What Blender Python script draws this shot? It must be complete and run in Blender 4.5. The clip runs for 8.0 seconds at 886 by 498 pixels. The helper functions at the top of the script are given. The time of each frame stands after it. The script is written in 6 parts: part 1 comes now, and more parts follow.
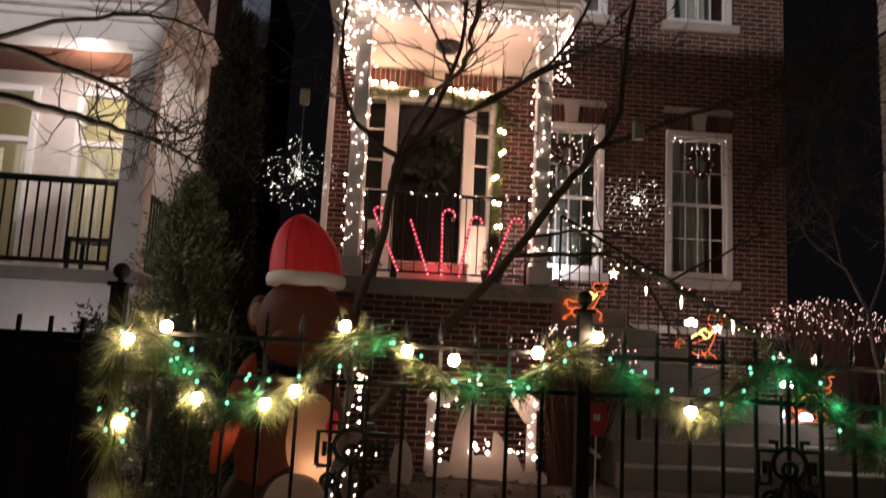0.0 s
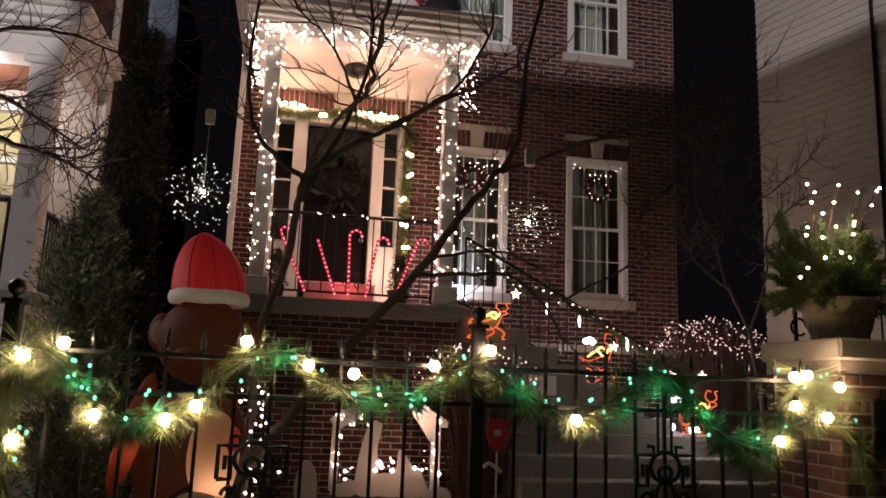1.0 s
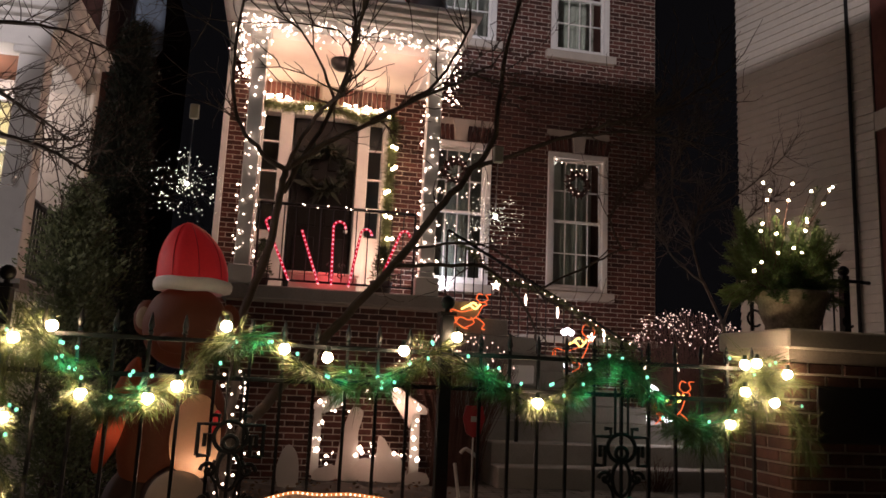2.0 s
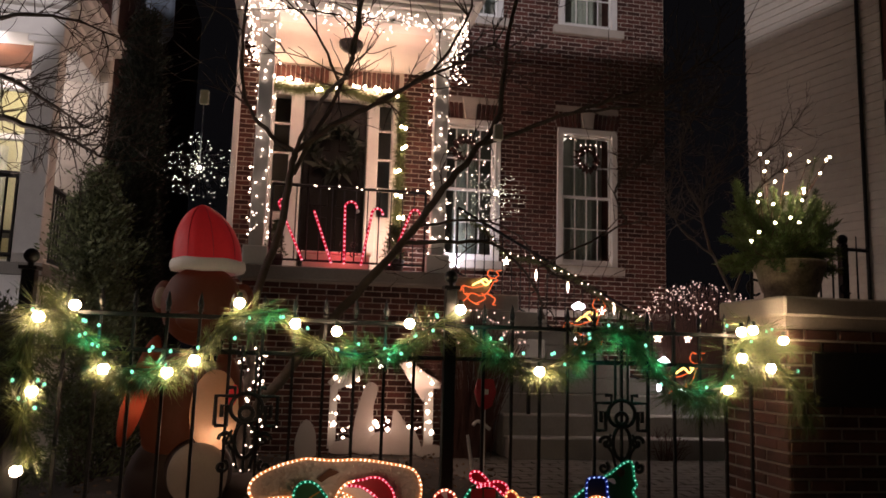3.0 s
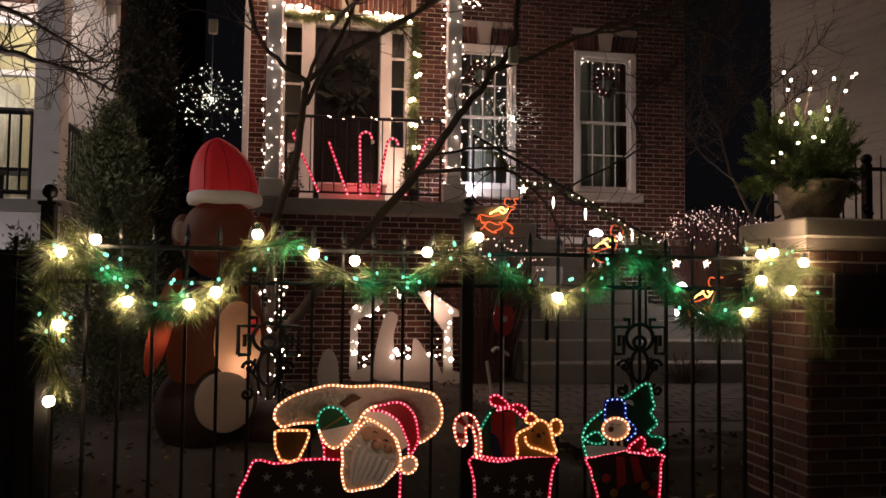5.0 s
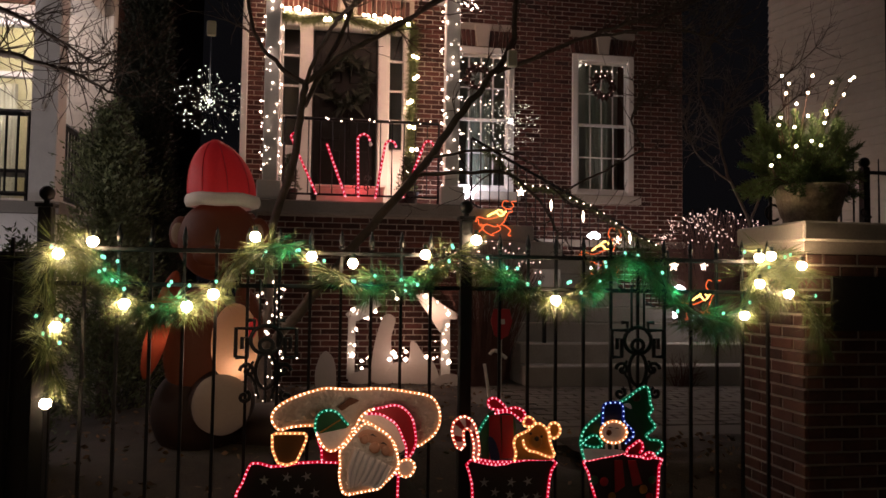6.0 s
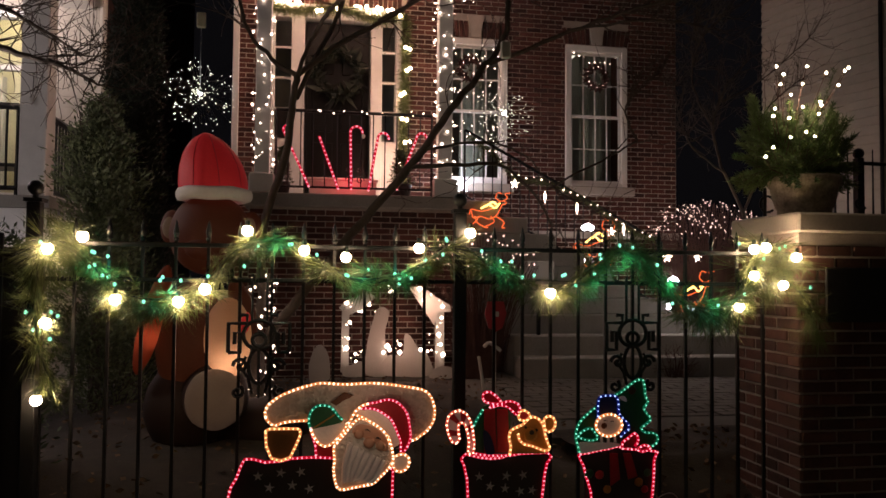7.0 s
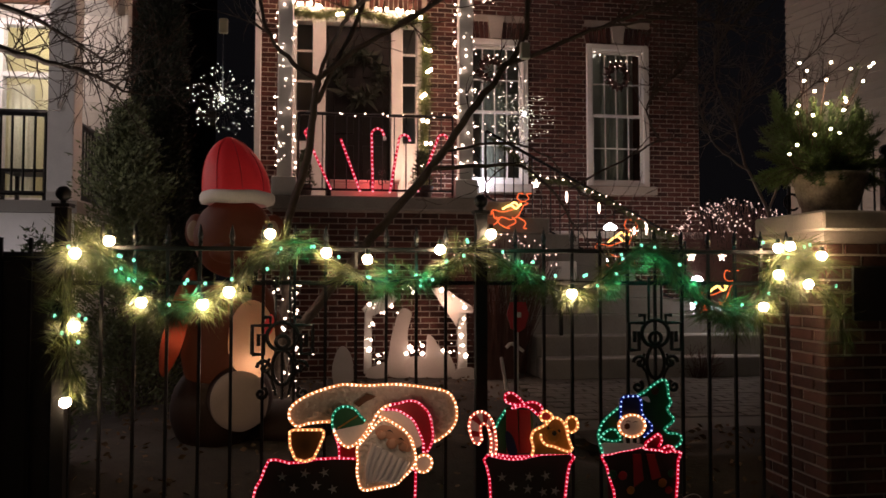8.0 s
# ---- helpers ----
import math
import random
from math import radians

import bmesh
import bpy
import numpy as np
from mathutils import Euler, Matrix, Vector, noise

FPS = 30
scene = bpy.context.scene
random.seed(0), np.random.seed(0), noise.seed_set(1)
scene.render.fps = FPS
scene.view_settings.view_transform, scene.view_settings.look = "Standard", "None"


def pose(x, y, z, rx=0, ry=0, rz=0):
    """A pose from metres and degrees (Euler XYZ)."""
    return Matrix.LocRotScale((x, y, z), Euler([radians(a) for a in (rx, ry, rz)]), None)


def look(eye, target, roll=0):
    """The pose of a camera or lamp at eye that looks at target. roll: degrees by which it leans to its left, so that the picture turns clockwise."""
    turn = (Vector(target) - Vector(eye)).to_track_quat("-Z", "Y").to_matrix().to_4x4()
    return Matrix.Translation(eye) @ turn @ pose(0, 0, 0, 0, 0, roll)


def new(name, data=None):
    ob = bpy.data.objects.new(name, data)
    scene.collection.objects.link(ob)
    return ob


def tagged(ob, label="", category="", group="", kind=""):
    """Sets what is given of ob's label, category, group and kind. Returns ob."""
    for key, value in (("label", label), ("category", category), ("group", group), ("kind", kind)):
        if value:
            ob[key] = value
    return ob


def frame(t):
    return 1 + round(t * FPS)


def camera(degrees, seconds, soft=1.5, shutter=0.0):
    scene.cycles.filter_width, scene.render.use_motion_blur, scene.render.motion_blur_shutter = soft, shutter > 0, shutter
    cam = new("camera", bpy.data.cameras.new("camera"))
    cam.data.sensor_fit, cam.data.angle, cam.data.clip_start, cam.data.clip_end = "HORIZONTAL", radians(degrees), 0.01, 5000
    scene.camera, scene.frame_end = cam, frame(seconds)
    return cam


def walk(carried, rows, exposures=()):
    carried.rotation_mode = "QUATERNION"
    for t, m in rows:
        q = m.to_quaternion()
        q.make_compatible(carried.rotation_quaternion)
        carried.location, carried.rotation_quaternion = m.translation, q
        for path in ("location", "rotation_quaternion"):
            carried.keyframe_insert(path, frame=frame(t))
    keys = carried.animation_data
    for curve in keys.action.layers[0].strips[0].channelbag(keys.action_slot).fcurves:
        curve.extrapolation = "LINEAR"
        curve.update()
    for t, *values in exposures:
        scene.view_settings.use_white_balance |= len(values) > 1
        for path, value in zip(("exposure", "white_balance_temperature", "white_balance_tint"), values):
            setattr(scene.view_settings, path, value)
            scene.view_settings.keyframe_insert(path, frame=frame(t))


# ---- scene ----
cam = camera(60.4, 8.0, 1.55, 0.5)
PATH = [
    (0, (-0.876, -3.341, 1.522), (-0.74, -1.367, 1.808), 2.9),
    (0.5, (-0.816, -3.398, 1.49), (-0.646, -1.447, 1.894), 2.5),
    (1, (-0.844, -3.502, 1.483), (-0.481, -1.568, 1.836), 2.2),
    (2.5, (-0.759, -3.806, 1.431), (-0.366, -1.871, 1.75), 2.7),
    (3, (-0.75, -3.861, 1.419), (-0.396, -1.912, 1.695), 1.7),
    (3.5, (-0.749, -3.863, 1.416), (-0.405, -1.908, 1.657), 1.3),
    (4, (-0.748, -3.858, 1.4), (-0.443, -1.89, 1.583), 1.2),
    (4.5, (-0.745, -3.85, 1.404), (-0.431, -1.877, 1.497), 0.7),
    (6, (-0.749, -3.842, 1.411), (-0.426, -1.871, 1.51), 0.8),
    (6.5, (-0.747, -3.829, 1.413), (-0.417, -1.859, 1.516), 0.7),
    (7, (-0.746, -3.816, 1.419), (-0.406, -1.847, 1.497), 0.5),
    (7.5, (-0.737, -3.83, 1.421), (-0.417, -1.857, 1.498), 0.3),
    (8, (-0.741, -3.829, 1.421), (-0.459, -1.851, 1.501), 0.1),
]
walk(cam, [(t, look(eye, target, roll)) for t, eye, target, roll in PATH], [(0, 0.28, 6380, 25), (8, 0.27, 6380, 25)])

# ---- night light: dim sky glow, unseen lamps added behind the viewer ----
world = bpy.data.worlds.new("night")
scene.world = world
world.use_nodes = True
world.node_tree.nodes["Background"].inputs[0].default_value = (0.95, 0.92, 1.0, 1)
world.node_tree.nodes["Background"].inputs[1].default_value = 0.0024
WARM = (1.0, 0.6, 0.4)


def lamp(name, at, watts, colour=WARM, radius=0.05, kind="POINT"):
    data = bpy.data.lights.new(name, kind)
    data.energy, data.color, data.shadow_soft_size = watts, colour, radius
    ob = new(name, data)
    ob.location = at
    return ob


# two unseen lamps added as faint fill from the street side
street = lamp("street_side_fill", (-5.5, -9.0, 6.5), 15, (1.0, 0.76, 0.52), 0.25)
lamp("street_side_fill", (9.0, -11.0, 7.0), 13, (1.0, 0.74, 0.5), 0.25)
# unseen spot; its cone edge stands for the shadow line across the walls
wall_spot = lamp("unseen_wall_spot", (-3.2, -7.5, 5.3), 2350, (1.0, 0.95, 0.9), 0.12, "SPOT")
wall_spot.data.spot_size, wall_spot.data.spot_blend = radians(124), 0.015
wall_spot.matrix_world = look((-3.2, -7.5, 5.3), (-3.2 + 0.162, -7.5 + 0.398, 5.3 + 0.9026))
# second cone added at the same point, only for the neighbour's cornice
cornice_spot = lamp("unseen_wall_spot", (-3.2, -7.5, 5.3), 1900, (1.0, 0.95, 0.9), 0.1, "SPOT")
cornice_spot.data.spot_size, cornice_spot.data.spot_blend = radians(29), 0.12
cornice_spot.matrix_world = look((-3.2, -7.5, 5.3), (-6.6, 5.5, 6.3))
porch_spots = [lamp("porch_light", p, w, WARM, 0.12) for p, w in (
    ((-1.05, 5.4, 5.1), 7.5), ((0.35, 5.4, 5.1), 5.5), ((-0.25, 5.4, 5.1), 6.5))]
lamp("door_garland_light", (-1.0, 6.35, 5.12), 2, WARM, 0.06)
lamp("door_garland_light", (0.0, 6.35, 5.12), 2, WARM, 0.06)
lamp("door_side_light", (0.42, 6.45, 3.9), 2, WARM, 0.05)
lamp("porch_floor_light", (0.3, 6.25, 2.95), 11, WARM, 0.05)
lamp("pillar_light", (1.77, -0.03, 1.52), 1.4, (1.0, 0.72, 0.42), 0.03)
lamp("pillar_light", (1.8, -0.03, 1.6), 0.9, (1.0, 0.72, 0.42), 0.03)
lamp("nativity_light", (0.15, 4.2, 0.7), 2.2, WARM, 0.05)
lamp("nativity_light", (0.5, 4.4, 1.15), 3.2, WARM, 0.05)
# no lamps stand here: two fills added to brighten the front steps
lamp("yard_step_fill", (3.3, 4.4, 1.7), 3.6, (1.0, 0.85, 0.68), 0.1)
lamp("yard_step_fill", (2.0, 4.2, 1.6), 0.9, (1.0, 0.85, 0.68), 0.1)
lamp("star_light", (1.3, 6.42, 2.86), 9, (0.85, 0.92, 1.0), 0.05)
lamp("deer_light", (2.9, 5.4, 1.7), 4, (1.0, 0.9, 0.8), 0.05)
lamp("deer_light", (4.1, 5.1, 1.35), 6, (1.0, 0.95, 0.85), 0.05)
lamp("planter_light", (2.02, 0.1, 2.45), 2.6, (1.0, 0.85, 0.5), 0.08)
lamp("neighbour_porch_light", (-4.6, 5.7, 4.6), 32, (1.0, 0.9, 0.78), 0.1)
# added fills without a fitting: first for the shrub, second for the porch skirt
lamp("neighbour_yard_fill", (-3.2, 1.5, 2.5), 22, (1.0, 0.92, 0.8), 0.08)
lamp("neighbour_yard_fill", (-4.3, 4.2, 1.3), 6, (1.0, 0.95, 0.9), 0.08)
# another added fill, for the front of the neighbour's porch
lamp("neighbour_front_fill", (-4.6, 3.2, 4.2), 10, (1.0, 0.9, 0.8), 0.1)
for x, z in ((-1.7, 1.45), (-1.4, 1.33), (-0.9, 1.57), (-0.5, 1.42), (-0.3, 1.45), (0.2, 1.5), (0.7, 1.38), (0.85, 1.5), (1.1, 1.4), (1.35, 1.32)):
    lamp("green_garland_light", (x, -0.1, z), 0.38, (0.05, 1.0, 0.5), 0.02)
lamp("neighbour_room_light", (-4.9, 7.5, 5.1), 44, (1.0, 0.86, 0.5), 0.08)


# ---- materials ----
def shader(name, rgb, rough=0.7, metal=0.0, vary=0.25, scale=9.0, bump=0.15, fine=70.0, spec=0.5, piece="", trans=0.0, glow=None, power=0.0):
    """Procedural surface: broad stains and fine grain on one base colour, with light relief."""
    m = bpy.data.materials.new(name)
    m.use_nodes = True
    nt = m.node_tree
    b = nt.nodes["Principled BSDF"]
    b.inputs["Roughness"].default_value, b.inputs["Metallic"].default_value = rough, metal
    b.inputs["Specular IOR Level"].default_value = spec
    b.inputs["Transmission Weight"].default_value = trans
    co = nt.nodes.new("ShaderNodeTexCoord")
    broad, grain = nt.nodes.new("ShaderNodeTexNoise"), nt.nodes.new("ShaderNodeTexNoise")
    geo = nt.nodes.new("ShaderNodeNewGeometry")
    for n, s in ((broad, scale), (grain, fine)):
        n.inputs["Scale"].default_value, n.inputs["Detail"].default_value = s, 4
        nt.links.new(geo.outputs["Position"], n.inputs["Vector"])
    mixv = nt.nodes.new("ShaderNodeMath")
    mixv.operation = "MULTIPLY_ADD"
    mixv.inputs[1].default_value = 0.45
    nt.links.new(grain.outputs["Fac"], mixv.inputs[0])
    half = nt.nodes.new("ShaderNodeMath")
    half.operation = "MULTIPLY"
    half.inputs[1].default_value = 0.55
    nt.links.new(broad.outputs["Fac"], half.inputs[0])
    nt.links.new(half.outputs[0], mixv.inputs[2])
    value = mixv.outputs[0]
    if piece:
        add = nt.nodes.new("ShaderNodeMath")
        add.operation = "MULTIPLY_ADD"
        add.inputs[1].default_value = 0.45
        src = nt.nodes.new("ShaderNodeObjectInfo").outputs["Random"] if piece == "object" else geo.outputs["Random Per Island"]
        nt.links.new(src, add.inputs[0])
        sub = nt.nodes.new("ShaderNodeMath")
        sub.operation = "SUBTRACT"
        sub.inputs[1].default_value = 0.22
        nt.links.new(value, sub.inputs[0])
        nt.links.new(sub.outputs[0], add.inputs[2])
        value = add.outputs[0]
    ramp = nt.nodes.new("ShaderNodeValToRGB")
    ramp.color_ramp.elements[0].position, ramp.color_ramp.elements[1].position = 0.25, 0.75
    ramp.color_ramp.elements[0].color = (*[c * (1 - vary) for c in rgb], 1)
    ramp.color_ramp.elements[1].color = (*[min(0.95, c * (1 + vary)) for c in rgb], 1)
    nt.links.new(value, ramp.inputs[0])
    nt.links.new(ramp.outputs[0], b.inputs["Base Color"])
    if bump:
        bp = nt.nodes.new("ShaderNodeBump")
        bp.inputs["Strength"].default_value, bp.inputs["Distance"].default_value = bump, 0.004
        nt.links.new(grain.outputs["Fac"], bp.inputs["Height"])
        nt.links.new(bp.outputs[0], b.inputs["Normal"])
    if glow:
        b.inputs["Emission Color"].default_value, b.inputs["Emission Strength"].default_value = (*glow, 1), power
    return m


def bulb_mat(name, rgb, power):
    m = bpy.data.materials.new(name)
    m.use_nodes = True
    nt = m.node_tree
    nt.nodes.remove(nt.nodes["Principled BSDF"])
    e = nt.nodes.new("ShaderNodeEmission")
    e.inputs[0].default_value, e.inputs[1].default_value = (*rgb, 1), power
    nt.links.new(e.outputs[0], nt.nodes["Material Output"].inputs[0])
    m.cycles.emission_sampling = "NONE"
    return m


BRICK_O = shader("brick_red", (0.088, 0.031, 0.022), 0.85, vary=0.6, piece="object", bump=0.5)
BRICK_J = shader("brick_red_field", (0.088, 0.031, 0.022), 0.85, vary=0.55, piece="island", bump=0.5)
DARKBRICK_O = shader("brick_brown", (0.1, 0.042, 0.03), 0.85, vary=0.5, piece="object", bump=0.5)
MORTAR = shader("mortar", (0.43, 0.37, 0.31), 0.95, vary=0.2, bump=0.4)
STONE = shader("limestone", (0.45, 0.4, 0.34), 0.85, vary=0.18, bump=0.3, scale=4)
CONCRETE = shader("concrete", (0.3, 0.28, 0.25), 0.9, vary=0.25, bump=0.3, scale=3)
WHITE = shader("white_paint", (0.78, 0.76, 0.72), 0.5, vary=0.08, bump=0.06)
CEIL = shader("ceiling_paint", (0.8, 0.7, 0.62), 0.6, vary=0.06, bump=0.05)
IRON = shader("black_iron", (0.012, 0.012, 0.013), 0.42, metal=0.3, vary=0.3, bump=0.2)
DOORP = shader("dark_door_paint", (0.006, 0.005, 0.0045), 0.5, vary=0.2, bump=0.05, spec=0.25)
SIDING = shader("cream_siding", (0.62, 0.57, 0.5), 0.7, vary=0.12, bump=0.1)
GREYS = shader("beige_clapboard", (0.58, 0.54, 0.47), 0.7, vary=0.1, bump=0.1)
BARK = shader("bark", (0.085, 0.064, 0.05), 0.9, vary=0.45, scale=14, bump=0.7, fine=90)
NEEDLE = shader("pine_needles", (0.105, 0.125, 0.04), 0.55, vary=0.4, piece="island", bump=0)
LEAF = shader("evergreen_foliage", (0.06, 0.085, 0.035), 0.65, vary=0.45, piece="island", bump=0)
FIR = shader("fir_foliage", (0.08, 0.12, 0.035), 0.55, vary=0.4, piece="island", bump=0)
TWIG = shader("bare_twigs", (0.1, 0.05, 0.04), 0.9, vary=0.3, bump=0)
MULCH = shader("mulch_and_leaves", (0.04, 0.03, 0.022), 0.95, vary=0.5, scale=12, bump=0.8)
PAVER = shader("pavers", (0.11, 0.1, 0.085), 0.9, vary=0.3, scale=3, bump=0.4)
# glow in these fabrics: light from inside the inflatables put into the colour
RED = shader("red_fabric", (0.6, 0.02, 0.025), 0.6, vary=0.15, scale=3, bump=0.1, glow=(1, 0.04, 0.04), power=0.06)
# FUZZ carries the same faint glow onto the rope figures' fleece
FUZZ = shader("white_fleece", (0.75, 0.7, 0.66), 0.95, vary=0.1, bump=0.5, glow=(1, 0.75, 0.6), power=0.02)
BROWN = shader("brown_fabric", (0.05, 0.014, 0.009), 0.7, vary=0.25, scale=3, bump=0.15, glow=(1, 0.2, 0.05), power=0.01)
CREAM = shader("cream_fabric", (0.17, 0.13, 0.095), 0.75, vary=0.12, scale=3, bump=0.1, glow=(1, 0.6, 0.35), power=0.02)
PLASTIC = shader("white_plastic", (0.58, 0.55, 0.5), 0.5, vary=0.08, bump=0.05)
POT = shader("weathered_pot", (0.26, 0.21, 0.155), 0.9, vary=0.55, scale=22, bump=0.5)
ROOM = shader("room_plaster", (0.35, 0.33, 0.28), 0.9, vary=0.1, bump=0)
DRAPE = shader("grey_drape", (0.3, 0.32, 0.27), 0.9, vary=0.12, bump=0.1)
CURTAIN = shader("drape", (0.6, 0.56, 0.42), 0.9, vary=0.12, bump=0.1)
WIRE = shader("dark_wire", (0.01, 0.02, 0.012), 0.5, vary=0.2, bump=0)
FOIL = shader("vinyl_sheet", (0.62, 0.6, 0.58), 0.5, vary=0.12, scale=20, bump=0.9, fine=45)
GREENP = shader("green_vinyl", (0.02, 0.12, 0.05), 0.5, vary=0.2, bump=0.1)
REDP = shader("red_vinyl", (0.4, 0.02, 0.03), 0.5, vary=0.2, bump=0.1)
NAVYP = shader("navy_vinyl", (0.01, 0.02, 0.09), 0.5, vary=0.2, bump=0.1)
DARKP = shader("dark_vinyl", (0.02, 0.018, 0.018), 0.45, vary=0.3, bump=0.1)
GOLDDARK = shader("brown_gold_vinyl", (0.12, 0.06, 0.015), 0.5, vary=0.2, bump=0.1)
GOLDP = shader("gold_vinyl", (0.4, 0.2, 0.03), 0.5, vary=0.2, bump=0.1)
SILVER = shader("silver_foil", (0.6, 0.6, 0.6), 0.3, metal=0.8, vary=0.1, bump=0.1)
COPPER = shader("dull_copper_wire", (0.05, 0.035, 0.02), 0.6, vary=0.2, bump=0)
SKIN = shader("tan_vinyl", (0.5, 0.28, 0.2), 0.5, vary=0.1, bump=0.1)
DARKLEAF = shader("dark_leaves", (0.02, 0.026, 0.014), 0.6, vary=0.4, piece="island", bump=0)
def lit_fabric(name, colour):
    """Thin nylon that lets the lamp inside shine through."""
    m = shader(name, colour, 0.75, vary=0.12, scale=3, bump=0.1)
    nt = m.node_tree
    out = next(n for n in nt.nodes if n.type == "OUTPUT_MATERIAL")
    face = out.inputs["Surface"].links[0].from_socket
    thin, mix = nt.nodes.new("ShaderNodeBsdfTranslucent"), nt.nodes.new("ShaderNodeMixShader")
    thin.inputs["Color"].default_value = (*colour, 1)
    mix.inputs["Fac"].default_value = 0.5
    nt.links.new(face, mix.inputs[1])
    nt.links.new(thin.outputs[0], mix.inputs[2])
    nt.links.new(mix.outputs[0], out.inputs["Surface"])
    return m


# lit copies of CREAM and BROWN: belly and arm light put into brighter colour
CREAM_LIT = lit_fabric("cream_fabric_lit", (0.55, 0.36, 0.22))
BROWN_LIT = lit_fabric("brown_fabric_lit", (0.3, 0.07, 0.03))
# darker copy of BROWN for the foot and legs
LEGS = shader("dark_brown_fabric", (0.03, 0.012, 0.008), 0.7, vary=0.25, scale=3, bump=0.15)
FOIL.node_tree.nodes["Bump"].inputs["Distance"].default_value = 0.03
# lighter than LEAF: light on the shrub is put into its leaf colour
SHRUB = shader("shrub_foliage_lit", (0.11, 0.13, 0.06), 0.65, vary=0.5, piece="island", bump=0)
ORANGE_WOOD = shader("stained_wood", (0.12, 0.045, 0.02), 0.6, vary=0.3, bump=0.2)

GLASS = bpy.data.materials.new("window_glass")
GLASS.use_nodes = True
gb = GLASS.node_tree.nodes["Principled BSDF"]
gb.inputs["Transmission Weight"].default_value, gb.inputs["Roughness"].default_value = 1.0, 0.02
gb.inputs["Base Color"].default_value, gb.inputs["IOR"].default_value = (0.9, 0.95, 0.93, 1), 1.1

LIT_WARM = bulb_mat("lit_warm_bulb", (1.0, 0.8, 0.42), 7)
LIT_GLOBE = bulb_mat("lit_globe_bulb", (1.0, 0.74, 0.4), 95)
LIT_GLOBE.cycles.emission_sampling = "FRONT"
LIT_PLANT = bulb_mat("lit_planter_bulb", (1.0, 0.82, 0.45), 30)
LIT_DOORGLOBE = bulb_mat("lit_door_bulb", (1.0, 0.72, 0.42), 40)
LIT_DOORGLOBE.cycles.emission_sampling = "FRONT"
LIT_FAIRY = bulb_mat("lit_fairy", (1.0, 0.77, 0.56), 6)
LIT_ROSE = bulb_mat("lit_shrub_lamp", (1.0, 0.66, 0.5), 2.0)
LIT_DOT = bulb_mat("lit_amber_dot", (1.0, 0.76, 0.45), 3.0)
LIT_COOL = bulb_mat("lit_cool_led", (1.0, 1.0, 0.7), 3.2)
LIT_GREEN = bulb_mat("lit_green_led", (0.22, 1.0, 0.58), 1.35)
LIT_GREENDOT = bulb_mat("lit_green_dot", (0.22, 0.95, 0.55), 0.95)
LIT_RED = bulb_mat("lit_red", (1.0, 0.03, 0.08), 3.0)
LIT_REDROPE = bulb_mat("lit_red_rope", (0.85, 0.006, 0.03), 0.5)
LIT_PINK = bulb_mat("lit_red_dot", (1.0, 0.34, 0.36), 1.7)
LIT_AMBERROPE = bulb_mat("lit_amber_rope", (0.9, 0.3, 0.08), 0.75)
LIT_ROSEROPE = bulb_mat("lit_rose_rope", (0.9, 0.12, 0.06), 0.6)
LIT_YELLOWDOT = bulb_mat("lit_yellow_dot", (1.0, 0.66, 0.22), 2.2)
LIT_GREENROPE = bulb_mat("lit_green_rope", (0.0, 0.22, 0.09), 0.35)
LIT_CANE = bulb_mat("lit_cane_tube", (0.75, 0.01, 0.035), 0.5)
LIT_BLUE = bulb_mat("lit_blue", (0.4, 0.6, 1.0), 1.3)
LIT_BLUEROPE = bulb_mat("lit_blue_rope", (0.01, 0.02, 0.2), 0.35)
LIT_ORANGE = bulb_mat("lit_orange_rope", (1.0, 0.16, 0.035), 1.25)
LIT_YELLOW = bulb_mat("lit_yellow_rope", (1.0, 0.6, 0.12), 4)
LIT_WHITE = bulb_mat("lit_white_led", (0.92, 0.96, 1.0), 12)


# ---- builders ----
BASE = {}


def thing(name, at, label, category, group="", kind=""):
    ob = tagged(new(name), label, category, group, kind)
    ob.location = at
    BASE[ob.name] = Vector(at)
    return ob


def adopt(ob, parent):
    ob.parent = parent
    if parent.name in BASE:
        ob.matrix_parent_inverse = Matrix.Translation(-BASE[parent.name])
    return ob


def part(name, bm, material, parent=None, label="", smooth=False):
    me = bpy.data.meshes.new(name)
    bm.to_mesh(me)
    bm.free()
    for m in (material if isinstance(material, (list, tuple)) else [material]):
        me.materials.append(m)
    if smooth:
        for p in me.polygons:
            p.use_smooth = True
    ob = new(name, me)
    if label:
        ob["label"] = label
    if parent is not None:
        adopt(ob, parent)
    return ob


def mesh_part(name, verts, faces, material, parent=None, label="", kind=""):
    me = bpy.data.meshes.new(name)
    me.from_pydata(verts, [], faces)
    me.materials.append(material)
    ob = new(name, me)
    if parent is not None:
        adopt(ob, parent)
    tagged(ob, label, "", "", kind)
    return ob


def box(bm, x0, x1, y0, y1, z0, z1, bevel=0.0):
    m = Matrix.Translation(((x0 + x1) / 2, (y0 + y1) / 2, (z0 + z1) / 2)) @ Matrix.Diagonal((x1 - x0, y1 - y0, z1 - z0, 1))
    r = bmesh.ops.create_cube(bm, size=1, matrix=m)
    if bevel:
        edges = list({e for v in r["verts"] for e in v.link_edges})
        bmesh.ops.bevel(bm, geom=edges, offset=bevel, segments=1, affect="EDGES", profile=0.5)


def boxes(*specs, bevel=0.0):
    bm = bmesh.new()
    for s in specs:
        box(bm, *s, bevel=bevel)
    return bm


